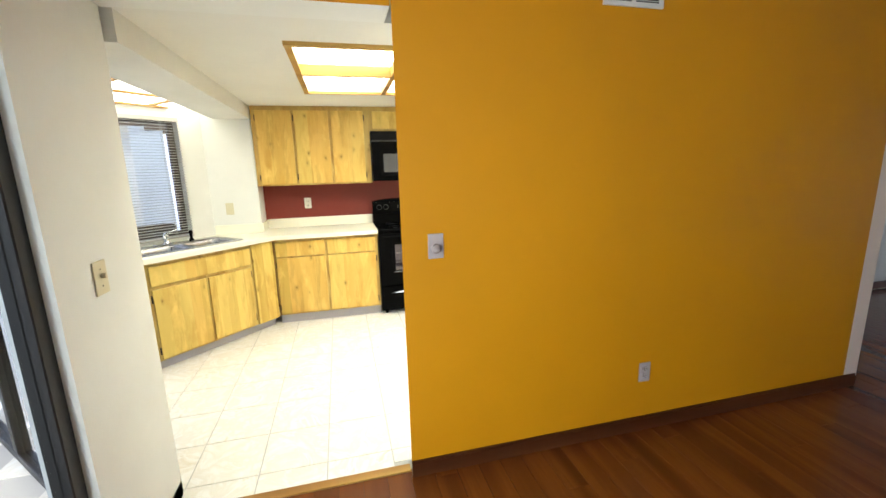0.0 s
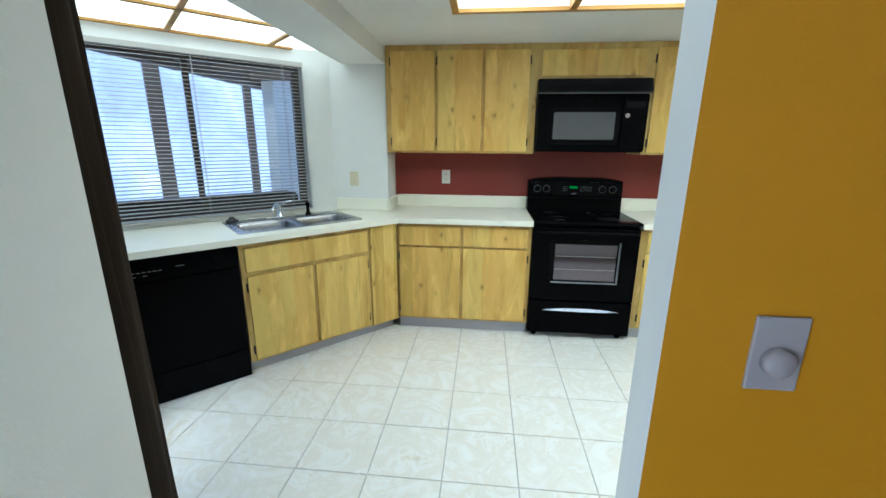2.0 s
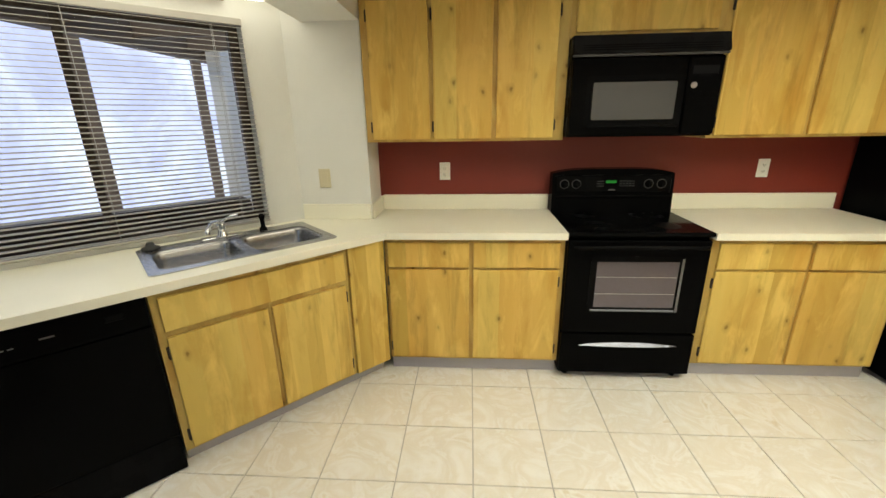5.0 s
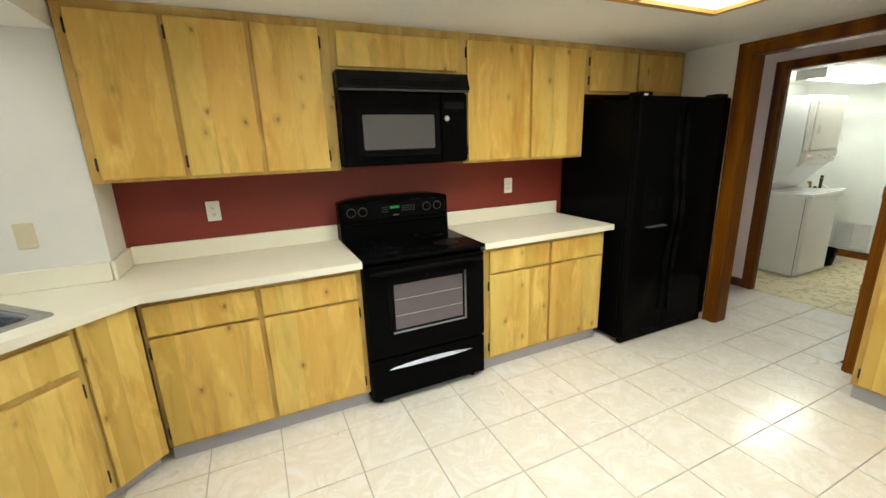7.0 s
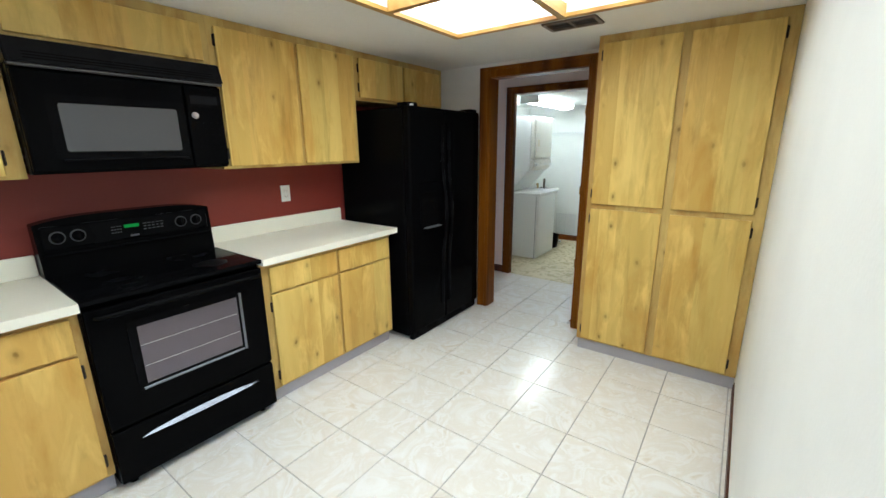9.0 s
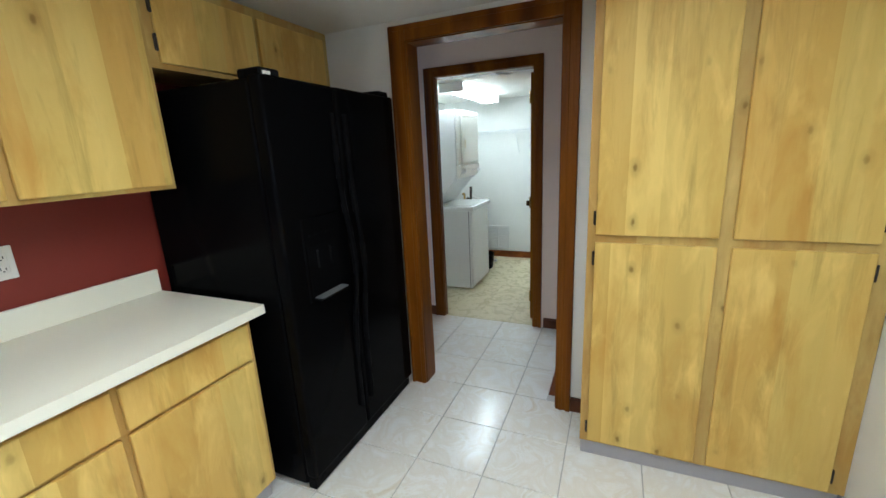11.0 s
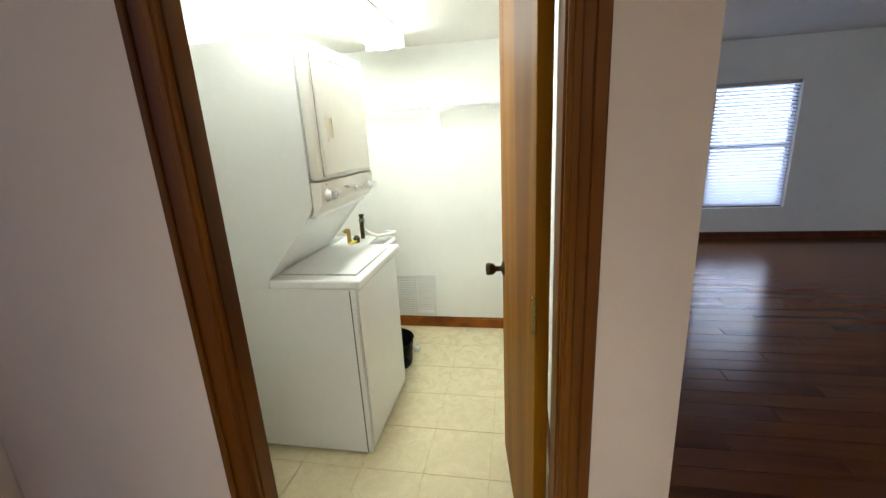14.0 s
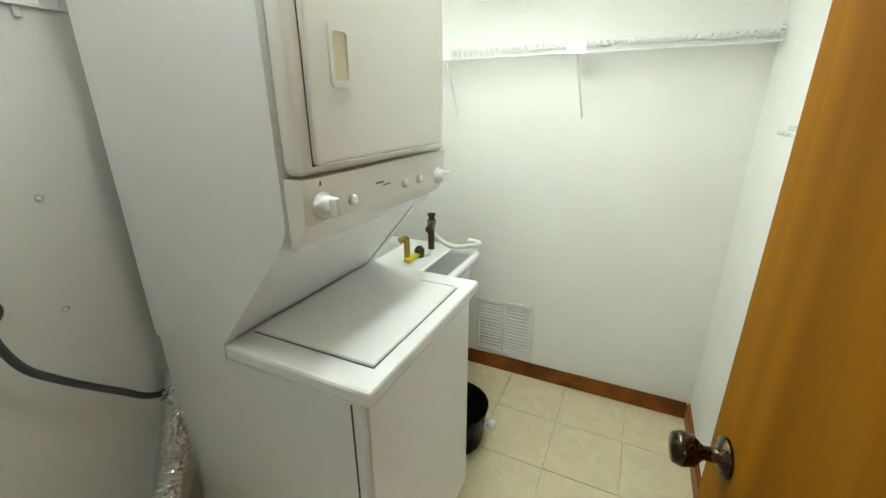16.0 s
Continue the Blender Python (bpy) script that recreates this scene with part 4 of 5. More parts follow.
plate("wall_outlet", "white duplex outlet on the dark red wall", (-0.701, 3.9995, 1.175), EYE4, "plate_white", "outlet")
plate("wall_outlet", "white duplex outlet on the dark red wall", (1.353, 3.9995, 1.178), EYE4, "plate_white", "outlet")
plate("wall_switch", "almond blank plate beside the sink window", (-1.431, 3.7095, 1.172), EYE4, "plate", "blank")
plate("wall_switch", "almond light switch on the white wing wall", (-1.1895, 0.862, 1.175), RZ(90), "plate", "switch", 0.078, 0.12)
plate("dimmer_switch", "pale dimmer dial on the orange wall", (0.06, 0.9995, 1.174), EYE4, "plate_dull", "dial")
plate("wall_outlet", "pale outlet low on the orange wall", (1.249, 0.9995, 0.362), EYE4, "plate_dull", "outlet")
plate("wall_outlet", "pale outlet on the living room wall", (EX - 0.0005, -0.95, 0.38), RZ(-90), "plate_white", "outlet")

# switch and hook strip on the kitchen side of the same wall
plate("wall_switch", "almond light switch on the white kitchen wall", (-0.012, 1.2005, 1.232), RZ(180), "plate", "switch", 0.06, 0.10)
hk = thing("hook_strip", (0.146, 1.205, 1.51), "yellowed hook strip with two dark screws", "bracket")
box("strip", 0.140, 0.152, 1.2005, 1.2045, 1.466, 1.556, "plate", hk, 0.0018)
for z in (1.476, 1.542):
    lathe("screw", [(0.004, 0), (0.004, 0.0015), (0.0022, 0.003), (0, 0.003)], (0.146, 1.2045, z), "galv", hk, "Y", 12)

# ---- door casings and baseboards ----


def casing(name, width, head, xf, depth, board=0.09, sides=(1, 1), stops=False, lead=None, lead_depth=None):
    """A stained frame round an opening along local x from 0; front of the wall at local y 0, wall depth along +y."""
    lead = lead or board
    c = tagged(new(name), "stained wood door frame with moulded casing", "door frame")
    c["kind"] = "structure"
    for f, on in ((-1, sides[0]), (1, sides[1])):
        if not on:
            continue
        y0, y1 = (-0.018, 0.0) if f < 0 else (depth, depth + 0.018)
        o0, o1 = (-0.026, -0.018) if f < 0 else (depth + 0.018, depth + 0.026)
        rows = []
        for a, b2, inner in ((-lead, -0.005, 0), (width + 0.005, width + board, 1)):
            rows.append((a, b2, y0, y1, 0, head + board))
            edge = (a, a + 0.02) if not inner else (b2 - 0.026, b2)
            rows.append((*edge, o0, o1, 0, head + board))
            mid = (b2 - 0.026, b2 - 0.009) if not inner else (b2 - 0.062, b2 - 0.045)
            rows.append((*mid, o0 if f > 0 else o0 + 0.003, o1 - 0.003 if f > 0 else o1, 0, head + board - 0.04))
        rows.append((-0.0048, width + 0.0048, y0, y1, head + 0.005, head + board))
        rows.append((-lead, width + board, o0, o1, head + board - 0.026, head + board - 0.0005))
        boxes("moulding", rows, "trim", c, 0.003, xf)
    boxes("jamb", [(-0.0175, 0.0, -0.001, (lead_depth or depth) + 0.001, 0, head), (width, width + 0.0175, -0.001, depth + 0.001, 0, head), (-0.0175, width + 0.0175, -0.001, depth + 0.001, head, head + 0.0175)] +
          ([(0.0, 0.010, depth * 0.45, depth * 0.72, 0, head), (width - 0.010, width, depth * 0.45, depth * 0.72, 0, head)] if stops else []), "trim", c, 0.001, xf)
    return c


# local x runs along -y so that the kitchen side is the front
casing("door_1", 0.812, 2.05, T((2.85, 3.16, 0)) @ RZ(-90), 0.12, 0.085, (1, 1), False, 0.10)
casing("door_2", 0.787, 2.04, T((3.91, 3.465, 0)) @ RZ(-90), 0.12, 0.075, (1, 0), False, 0.09, 0.05)


def skirting(name, x0, y0, x1, y1, h=0.085, t=0.014, mat="base"):
    a, c = Vector((x0, y0, 0)), Vector((x1, y1, 0))
    d = c - a
    m = T(a) @ Matrix.Rotation(math.atan2(d.y, d.x), 4, "Z")
    bm = bmesh.new()
    add_box(bm, 0, d.length, -t, 0, 0.001, h - 0.012)
    add_box(bm, 0, d.length, -t * 0.55, 0, h - 0.012, h)
    return tagged(finish(name, bm, mat, None, m), kind="structure")


skirting("baseboard_orange", -0.095, 1.0, 2.95, 1.0)
skirting("baseboard_laundry_east", LX, 4.2, LX, LY0 + 0.015, mat="base_laundry")
skirting("baseboard_laundry_south", LX, LY0, 4.05, LY0, mat="base_laundry")
skirting("baseboard_laundry_north", 4.04, LY1, LX, LY1, mat="base_laundry")
skirting("baseboard_hall_west", 3.91, 4.36, 3.91, 3.557)
skirting("baseboard_hall_pier", 3.91, 2.585, 3.91, 2.425)
skirting("baseboard_pier_end", 3.90, 2.425, 8.6, 2.425)
skirting("baseboard_hall_east", 2.97, 3.262, 2.97, 4.36)
skirting("baseboard_kitchen", 2.85, 2.262, 2.85, 2.19)
skirting("baseboard_kitchen_south", 2.48, 1.20, -0.05, 1.20, 0.075, 0.008)
skirting("baseboard_living_east", EX, 0.76, EX, SY)
skirting("baseboard_living_south", EX, SY, -1.2, SY)
skirting("baseboard_entry", EX + 0.15, 0.915, EX, 0.76)
skirting("baseboard_wing", -1.19, 1.19, -1.19, 0.655, 0.075)
box("threshold", -1.19, -0.095, 1.03, 1.085, -0.002, 0.008, "oak_grid", None, 0.003)["kind"] = "structure"

# ---- sink window, blinds and curtain ----


def window_unit(name, label, x0, x1, z0, z1, y, mull, xf, frame=0.045):
    w = tagged(new(name), label, "window")
    w["kind"] = "structure"
    boxes("frame", [(x0, x1, y, y + 0.05, z0, z0 + frame), (x0, x1, y, y + 0.05, z1 - frame, z1), (x0, x0 + frame, y, y + 0.05, z0 + frame, z1 - frame), (x1 - frame, x1, y, y + 0.05, z0 + frame, z1 - frame)] +
          [(m - h, m + h, y, y + 0.045, z0 + frame, z1 - frame) for m, h in mull if h < 0.028], "win_frame", w, 0.003, xf)
    wide = [(m - h, m + h, y, y + 0.048, z0 + frame, z1 - frame) for m, h in mull if h >= 0.028]
    if wide:
        boxes("mullion", wide, "mullion", w, 0.003, xf)
    edges = [x0 + frame] + [m for m, h in mull] + [x1 - frame]
    for a, c in zip(edges, edges[1:]):
        g = box("pane", a, c, y + 0.02, y + 0.024, z0 + frame, z1 - frame, "glass", w, 0, xf)
        g.visible_shadow = False
    return w


window_unit("window_1", "brown-framed sliding window over the sink", SW - 0.02, SE, SZ0, SZ1, 3.82, [(0.535, 0.018)], ROT, 0.05)
box("sill", SW, SE, 3.752, 3.818, SZ0 - 0.001, SZ0 + 0.012, "white", None, 0.003, ROT)["kind"] = "structure"
bl = thing("window_blind", (*dg(0.56, 3.73), 2.0), "pale horizontal mini blind lowered over the sink window", "blind")
box("head_rail", SW - 0.006, SE - 0.002, 3.718, 3.748, 1.992, 2.026, "slat", bl, 0.003, ROT)
slat_bm = bmesh.new()
sw = 0.0125
for k in range(7):
    t0 = -1 + 2 * k / 6
    for x in (SW - 0.006, SE - 0.002):
        slat_bm.verts.new((x, sw * t0, 0.0022 * (1 - t0 * t0)))
slat_bm.verts.ensure_lookup_table()
for k in range(6):
    slat_bm.faces.new([slat_bm.verts[2 * k], slat_bm.verts[2 * k + 1], slat_bm.verts[2 * k + 3], slat_bm.verts[2 * k + 2]])
slat_me = bpy.data.meshes.new("slat")
slat_bm.to_mesh(slat_me)
slat_bm.free()
slat_me.materials.append(M["slat"])
n_sl = 43
for k in range(n_sl):
    s_ob = new("slat", slat_me)
    s_ob.matrix_basis = ROT @ T((0, 3.732, 1.982 - 0.0241 * k)) @ RX(12)
    part(s_ob, bl)
box("bottom_rail", SW - 0.006, SE - 0.002, 3.72, 3.744, 0.945, 0.959, "slat", bl, 0.003, ROT)
boxes("ladder_cord", [(x - 0.0012, x + 0.0012, y, y + 0.002, 0.958, 1.992) for x in (SW + 0.15, 0.56, SE - 0.15) for y in (3.718, 3.746)], "slat", bl, 0, ROT)
cyl("wand", (SW + 0.06, 3.712, 1.98), (SW + 0.115, 3.712, 1.235), 0.004, "clear", bl, None, 8, ROT)


def curtain(name, label, x0, x1, y, z0, z1, xf, folds, upper=0.0):
    c = thing(name, xf @ Vector(((x0 + x1) / 2, y, z0)), label, "curtain")
    bm = bmesh.new()
    n = folds * 10
    rows = []
    for i in range(31):
        z = z1 + (z0 - z1) * i / 30
        amp = 0.020 + 0.016 * i / 30
        lift = min(1, max(0, (z - 0.78) / 0.12)) if upper else 0.0
        amp *= 1 - 0.4 * lift
        end = x1 if not upper else (x1 + (upper - x1) * min(1, max(0, (z - 0.93) / 0.10)) + 0.28 * max(0, z - 1.02) / 1.08)
        rows.append([bm.verts.new((x0 + (end - x0) * k / n + 0.006 * math.sin(k * 0.7 + i * 0.4), y + 0.085 * lift + amp * math.sin(2 * math.pi * k / 10 + 0.25 * math.sin(i * 0.24 + k * 0.13)) + 0.01 * math.sin(k * 0.37), z)) for k in range(n + 1)])
    for a, d in zip(rows, rows[1:]):
        for k in range(n):
            bm.faces.new((a[k], a[k + 1], d[k + 1], d[k]))
    ob = finish("cloth", bm, "curtain", c, xf, True)
    so = ob.modifiers.new("thickness", "SOLIDIFY")
    so.thickness = 0.003
    return c


# the curtain line, parallel to the patio wall; local x runs towards the counter
CX = ROT @ T((-0.125, 1.72, 0)) @ RZ(90)
curtain("patio_curtain", "dark brown curtain hanging beside the kitchen counter", 1.07, 1.31, -0.015, 0.02, 2.10, CX, 6, 1.62)
curtain("patio_curtain", "dark brown curtain hanging beside the kitchen counter", 0.10, 0.38, -0.14, 0.02, 2.10, CX, 5)
rod = thing("curtain_rod", CX @ Vector((0.9, 0, 2.11)), "dark curtain rod above the patio door", "curtain rod")
cyl("rod", (0.1, -0.03, 2.115), (1.95, -0.03, 2.115), 0.012, "win_frame", rod, None, 12, CX)


def glass_door(name, label, length, head, xf, mid):
    w = tagged(new(name), label, "door")
    w["kind"] = "structure"
    boxes("frame", [(0, length, 0.03, 0.09, 0, 0.05), (0, length, 0.03, 0.09, head - 0.05, head), (0, 0.06, 0.03, 0.09, 0.05, head - 0.05), (length - 0.06, length, 0.03, 0.09, 0.05, head - 0.05), (mid - 0.035, mid + 0.035, 0.03, 0.09, 0.05, head - 0.05)], "dark_frame", w, 0.004, xf)
    for a, c in ((0.06, mid - 0.035), (mid + 0.035, length - 0.06)):
        g = box("pane", a, c, 0.055, 0.061, 0.05, head - 0.05, "glass", w, 0, xf)
        g.visible_shadow = False
    return w


glass_door("door_3", "dark-framed sliding glass door in the dining room", 2.0, 2.05, T((-1.19, SY + 0.53, 0)) @ RZ(90), 1.0)
glass_door("door_4", "dark-framed patio glass door behind the curtain", 1.45, 2.03, ROT @ T((-0.24, 2.02, 0)) @ RZ(90), 0.72)

# ---- living room window and entry door ----
LW = T((EX, 0, 0)) @ RZ(-90)
window_unit("window_2", "white-lit sash window in the living room", -WY1, -WY0, WZ0, WZ1, 0.06, [], LW)
LE = T((EX + 0.83, 0, 0)) @ RZ(-90)
window_unit("window_3", "white-lit window beside the entry door", -2.40, -1.96, 0.40, 1.92, 0.06, [], LE)
skirting("baseboard_entry_side", EX + 0.83, 2.42, EX + 0.83, 1.60)
lb = thing("window_blind", (EX - 0.01, -0.12, WZ1), "white horizontal blind lowered over the living room window", "blind")
bm = bmesh.new()
k = 0
z = WZ1 - 0.05
while z > WZ0 + 0.03:
    r = bmesh.ops.create_cube(bm, size=1.0)["verts"]
    bmesh.ops.transform(bm, verts=r, matrix=LW @ T(((-WY0 - WY1) / 2, 0.035, z)) @ RX(42) @ Matrix.Diagonal((WY1 - WY0 - 0.03, 0.05, 0.002, 1)))
    z -= 0.042
finish("slats", bm, "lit_slat", lb)
lb3 = thing("window_blind", (EX + 0.82, 2.18, 1.92), "white horizontal blind lowered beside the entry door", "blind")
bm = bmesh.new()
for k in range(35):
    r = bmesh.ops.create_cube(bm, size=1.0)["verts"]
    bmesh.ops.transform(bm, verts=r, matrix=LE @ T((-2.18, 0.035, 1.87 - 0.042 * k)) @ RX(42) @ Matrix.Diagonal((0.42, 0.05, 0.002, 1)))
finish("slats", bm, "lit_slat", lb3)
box("head_rail", -2.39, -1.97, 0.01, 0.055, 1.878, 1.918, "slat", lb3, 0.003, LE)
box("head_rail", -WY1 + 0.01, -WY0 - 0.01, 0.01, 0.055, WZ1 - 0.045, WZ1 - 0.002, "slat", lb, 0.003, LW)
boxes("sash_rail", [(-WY1 + 0.04, -WY0 - 0.04, 0.062, 0.10, 1.14, 1.18)], "win_frame", bpy.data.objects["window_2"], 0.002, LW)
ED = along(EX, 0.76, 46)
casing("door_5", 0.784, 2.03, ED @ T((1.102, 0, 0)) @ RZ(180), 0.12, 0.06)
en = tagged(box("entry_door_pane", 0.32, 1.10, -0.075, -0.07, 0.06, 2.02, "glass", None, 0, ED), "glass storm door at the entry", "door", kind="structure")
en.visible_shadow = False
boxes("entry_door_frame", [(0.32, 0.40, -0.09, -0.055, 0.0, 2.03), (1.02, 1.10, -0.09, -0.055, 0.0, 2.03), (0.40, 1.02, -0.09, -0.055, 0.0, 0.10), (0.40, 1.02, -0.09, -0.055, 1.95, 2.03)], "win_frame", None, 0.003, ED)["kind"] = "structure"
slab("floor_entry", [(8.30, 2.39), (8.62, 0.86), (8.85, 0.70), (9.67, 1.56), (9.67, 2.39)], [], 0.0005, 0.006, "tile")["kind"] = "structure"
lf = thing("ceiling_lamp", (8.75, 2.15, LIV_CEIL), "small lit ceiling lamp in the living room", "ceiling light")
lathe("canopy", [(0.0, 0), (0.06, 0), (0.05, -0.03), (0.02, -0.045), (0, -0.045)], (8.75, 2.15, LIV_CEIL), "brass", lf)
lathe("shade", [(0.0, -0.045), (0.05, -0.05), (0.075, -0.10), (0.06, -0.15), (0.0, -0.165)], (8.75, 2.15, LIV_CEIL), "bulb", lf)

el = thing("entry_door_leaf", (9.58, 1.56, 0), "white entry door standing open with dark lever handle", "door")
EL = T((9.575, 1.585, 0)) @ RZ(177)
box("leaf", 0.0, 0.62, 0.0, 0.04, 0.012, 2.02, "white_door", el, 0.003, EL)
boxes("panel_moulding", [(0.09, 0.53, 0.040, 0.046, z, z + h) for z, h in ((0.16, 0.62), (0.90, 0.95))], "white_door", el, 0.004, EL)
for z in (1.0, 1.14):
    box("lever_plate" if z < 1.1 else "deadbolt", 0.535, 0.585, 0.04, 0.052, z - 0.025, z + 0.025, "bronze", el, 0.003, EL)
box("lever", 0.47, 0.57, 0.052, 0.07, 0.992, 1.008, "bronze", el, 0.005, EL)
plate("wall_switch", "pale double switch beside the entry door", ED @ Vector((0.19, 0.0005, 1.17)), RZ(46 + 180), "plate_dull", "switch", 0.11, 0.116)
fc = thing("floor_cable", (6.4, 2.3, 0), "thin dark cable lying on the wood floor", "cable")
tube("cable", [(7.2, 2.41, 0.005), (6.9, 2.37, 0.005), (6.45, 2.28, 0.005), (6.1, 2.17, 0.006), (5.85, 2.22, 0.005), (5.65, 2.40, 0.005)], 0.004, "rubber", fc, 6)
tb = thing("wall_thermostat", (4.34, 2.42, 1.35), "small brown thermostat box on the living wall", "thermostat")
box("thermostat_body", 4.30, 4.38, 2.385, 2.4245, 1.28, 1.42, "plate_dull", tb, 0.008, None, 2)

# ---- laundry ----
dl = thing("door_leaf", (4.03, 2.68, 0), "open varnished slab door with bronze knob", "door")
DM = T((4.035, 2.685, 0)) @ RZ(8.0)
box("slab", 0.0, 0.745, 0.0, 0.035, 0.012, 2.02, "leaf", dl, 0.002, DM)
for sgn, y in ((1, 0.035), (-1, 0.0)):
    kn = lathe("knob", [(0.031, 0), (0.031, 0.006), (0.012, 0.012), (0.011, 0.032), (0.024, 0.045), (0.027, 0.062), (0.023, 0.074), (0.0, 0.076)], (0, 0, 0), "bronze", dl, "Y" if sgn > 0 else "-Y")
    kn.data.transform(DM @ T((0.685, y, 0.93)))
for z in (0.22, 1.03, 1.84):
    bm = bmesh.new()
    add_cyl(bm, (-0.004, 0.038, z - 0.045), (-0.004, 0.038, z + 0.045), 0.007, seg=10)
    add_box(bm, -0.002, 0.03, 0.035, 0.0375, z - 0.045, z + 0.045)
    finish("hinge", bm, "brass", dl, DM)

wd = thing("washer_dryer", (4.98, 3.8, 0), "white stacked washer and dryer laundry center", "washing machine")
WX0, WX1, WF, WB = 4.633, 5.25, 3.448, 4.125
box("washer_body", WX0, WX1, WF + 0.004, WB, 0.012, 0.854, "appliance", wd, 0.006, None, 2)
box("side_seam", WX0 - 0.0012, WX0 + 0.002, WF + 0.022, WF + 0.027, 0.02, 0.85, "cord", wd)
box("front_panel", WX0 + 0.022, WX1 - 0.022, WF - 0.003, WF + 0.0035, 0.04, 0.835, "appliance", wd, 0.003)
bm = bmesh.new()
add_box(bm, WX0 - 0.004, WX1 + 0.004, WF - 0.027, WB - 0.275, 0.854, 0.896, 0.009, 2)
finish("washer_top", bm, "appliance", wd)
box("lid", 4.708, 5.165, 3.466, 3.835, 0.8955, 0.902, "appliance", wd, 0.003)
boxes("lid_groove", [(4.703, 5.17, 3.461, 3.465, 0.8952, 0.8968), (4.703, 4.707, 3.466, 3.83, 0.8952, 0.8967), (5.166, 5.176, 3.475, 3.60, 0.8952, 0.8968)], "cord", wd)
# sloped cheeks carry the dryer
DF = 3.54
for x0, x1 in ((WX0 - 0.004, WX0 + 0.026), (WX1 - 0.026, WX1 + 0.004)):
    bm = bmesh.new()
    outline = [(3.846, 0.896), (3.852, 0.852), (WB + 0.004, 0.852), (WB + 0.004, 1.862), (3.588, 1.862), (3.588, 1.32), (3.589, 1.215), (3.602, 1.186)]
    a = [bm.verts.new((x0, y, z)) for y, z in outline]
    c = [bm.verts.new((x1, y, z)) for y, z in outline]
    bm.faces.new(a), bm.faces.new(c[::-1])
    for k in range(len(a)):
        j = (k + 1) % len(a)
        bm.faces.new((a[k], a[j], c[j], c[k]))
    finish("side_cheek", bm, "appliance", wd)
bm = bmesh.new()
q = [bm.verts.new(v) for v in ((WX0 + 0.03, 3.848, 0.897), (WX1 - 0.03, 3.848, 0.897), (WX1 - 0.03, 3.606, 1.186), (WX0 + 0.03, 3.606, 1.186), (WX0 + 0.03, WB, 0.897), (WX1 - 0.03, WB, 0.897), (WX1 - 0.03, WB, 1.186), (WX0 + 0.03, WB, 1.186))]
for f in ((0, 1, 2, 3), (4, 5, 6, 7), (0, 3, 7, 4), (1, 2, 6, 5), (3, 2, 6, 7), (0, 1, 5, 4)):
    bm.faces.new([q[k] for k in f])
finish("splash_panel", bm, "appliance", wd)
bm = bmesh.new()
outline = [(DF, 1.314), (DF + 0.005, 1.225), (DF + 0.028, 1.19), (3.587, 1.182), (3.587, 1.314)]
a = [bm.verts.new((WX0 + 0.004, y, z)) for y, z in outline if y < 9]
c = [bm.verts.new((WX1 - 0.010, y, z)) for y, z in outline]
bm.faces.new(a), bm.faces.new(c[::-1])
for k in range(len(a)):
    j = (k + 1) % len(a)
    bm.faces.new((a[k], a[j], c[j], c[k]))
finish("control_panel", bm, "appliance_grey", wd)
box("dryer_body", WX0 + 0.026, WX1 - 0.026, 3.589, WB, 1.16, 1.862, "appliance", wd, 0.008, None, 2)
box("dryer_front", WX0 + 0.003, WX1 - 0.010, DF, 3.588, 1.318, 1.858, "appliance_grey", wd, 0.018, None, 3)
dd = box("dryer_door", WX0 + 0.035, WX1 - 0.055, DF - 0.010, DF - 0.001, 1.337, 1.80, "appliance_grey", wd, 0.010, None, 3)
boxes("door_gasket", [(WX0 + 0.0338, WX1 - 0.0535, DF - 0.002, DF + 0.001, 1.3355, 1.8015)], "cord", wd)
slab("handle", rrect(4.726, 4.79, 1.474, 1.582, 0.010), [rrect(4.737, 4.779, 1.486, 1.570, 0.008)], 0.0, 0.005, "appliance_grey", dd, T((0, DF - 0.009, 0)) @ RX(90))
box("handle_cup", 4.738, 4.778, DF - 0.0108, DF - 0.010, 1.487, 1.569, "plate", dd)
for x, z, r in ((4.687, 1.258, 0.022), (5.193, 1.244, 0.018)):
    d = lathe("dial", [(r + 0.006, 0), (r + 0.006, 0.004), (r, 0.008), (r * 0.9, 0.02), (0, 0.022)], (x, DF + 0.004, z), "appliance", wd, "-Y")
    box("grip", x - 0.006, x + 0.006, DF - 0.038, DF - 0.016, z - r * 0.85, z + r * 0.85, "appliance", d, 0.003)
for x in (4.778, 4.998, 5.075):
    lathe("button", [(0.012, 0), (0.011, 0.009), (0.008, 0.012), (0, 0.012)], (x, DF + 0.004, 1.252), "appliance", wd, "-Y", 16)
boxes("marks", [(4.681, 4.685, DF - 0.0005, DF + 0.003, 1.298, 1.307), (4.87, 4.90, DF + 0.001, DF + 0.003, 1.27, 1.274), (4.90, 4.93, DF + 0.001, DF + 0.003, 1.262, 1.265)], "ink", wd)

ut = thing("utility_tub", (5.55, 3.9, 0), "white plastic utility sink beside the washer", "laundry sink")
UX0, UX1, UY0, UY1 = 5.29, 5.73, 3.575, 4.16
bm = bmesh.new()
rings = []
for ins, z in ((0.0, 0.80), (0.0, 0.83), (0.02, 0.835), (0.03, 0.80), (0.05, 0.50), (0.09, 0.48)):
    rings.append([bm.verts.new((x, y, z)) for x, y in rrect(UX0 + ins, UX1 - ins, UY0 + ins, (UY1 if z < 0.6 or ins < 0.01 else UY1) - ins, 0.07, 5)])
for a, c in zip(rings, rings[1:]):
    for j in range(len(a)):
        bm.faces.new((a[j], a[(j + 1) % len(a)], c[(j + 1) % len(a)], c[j]))
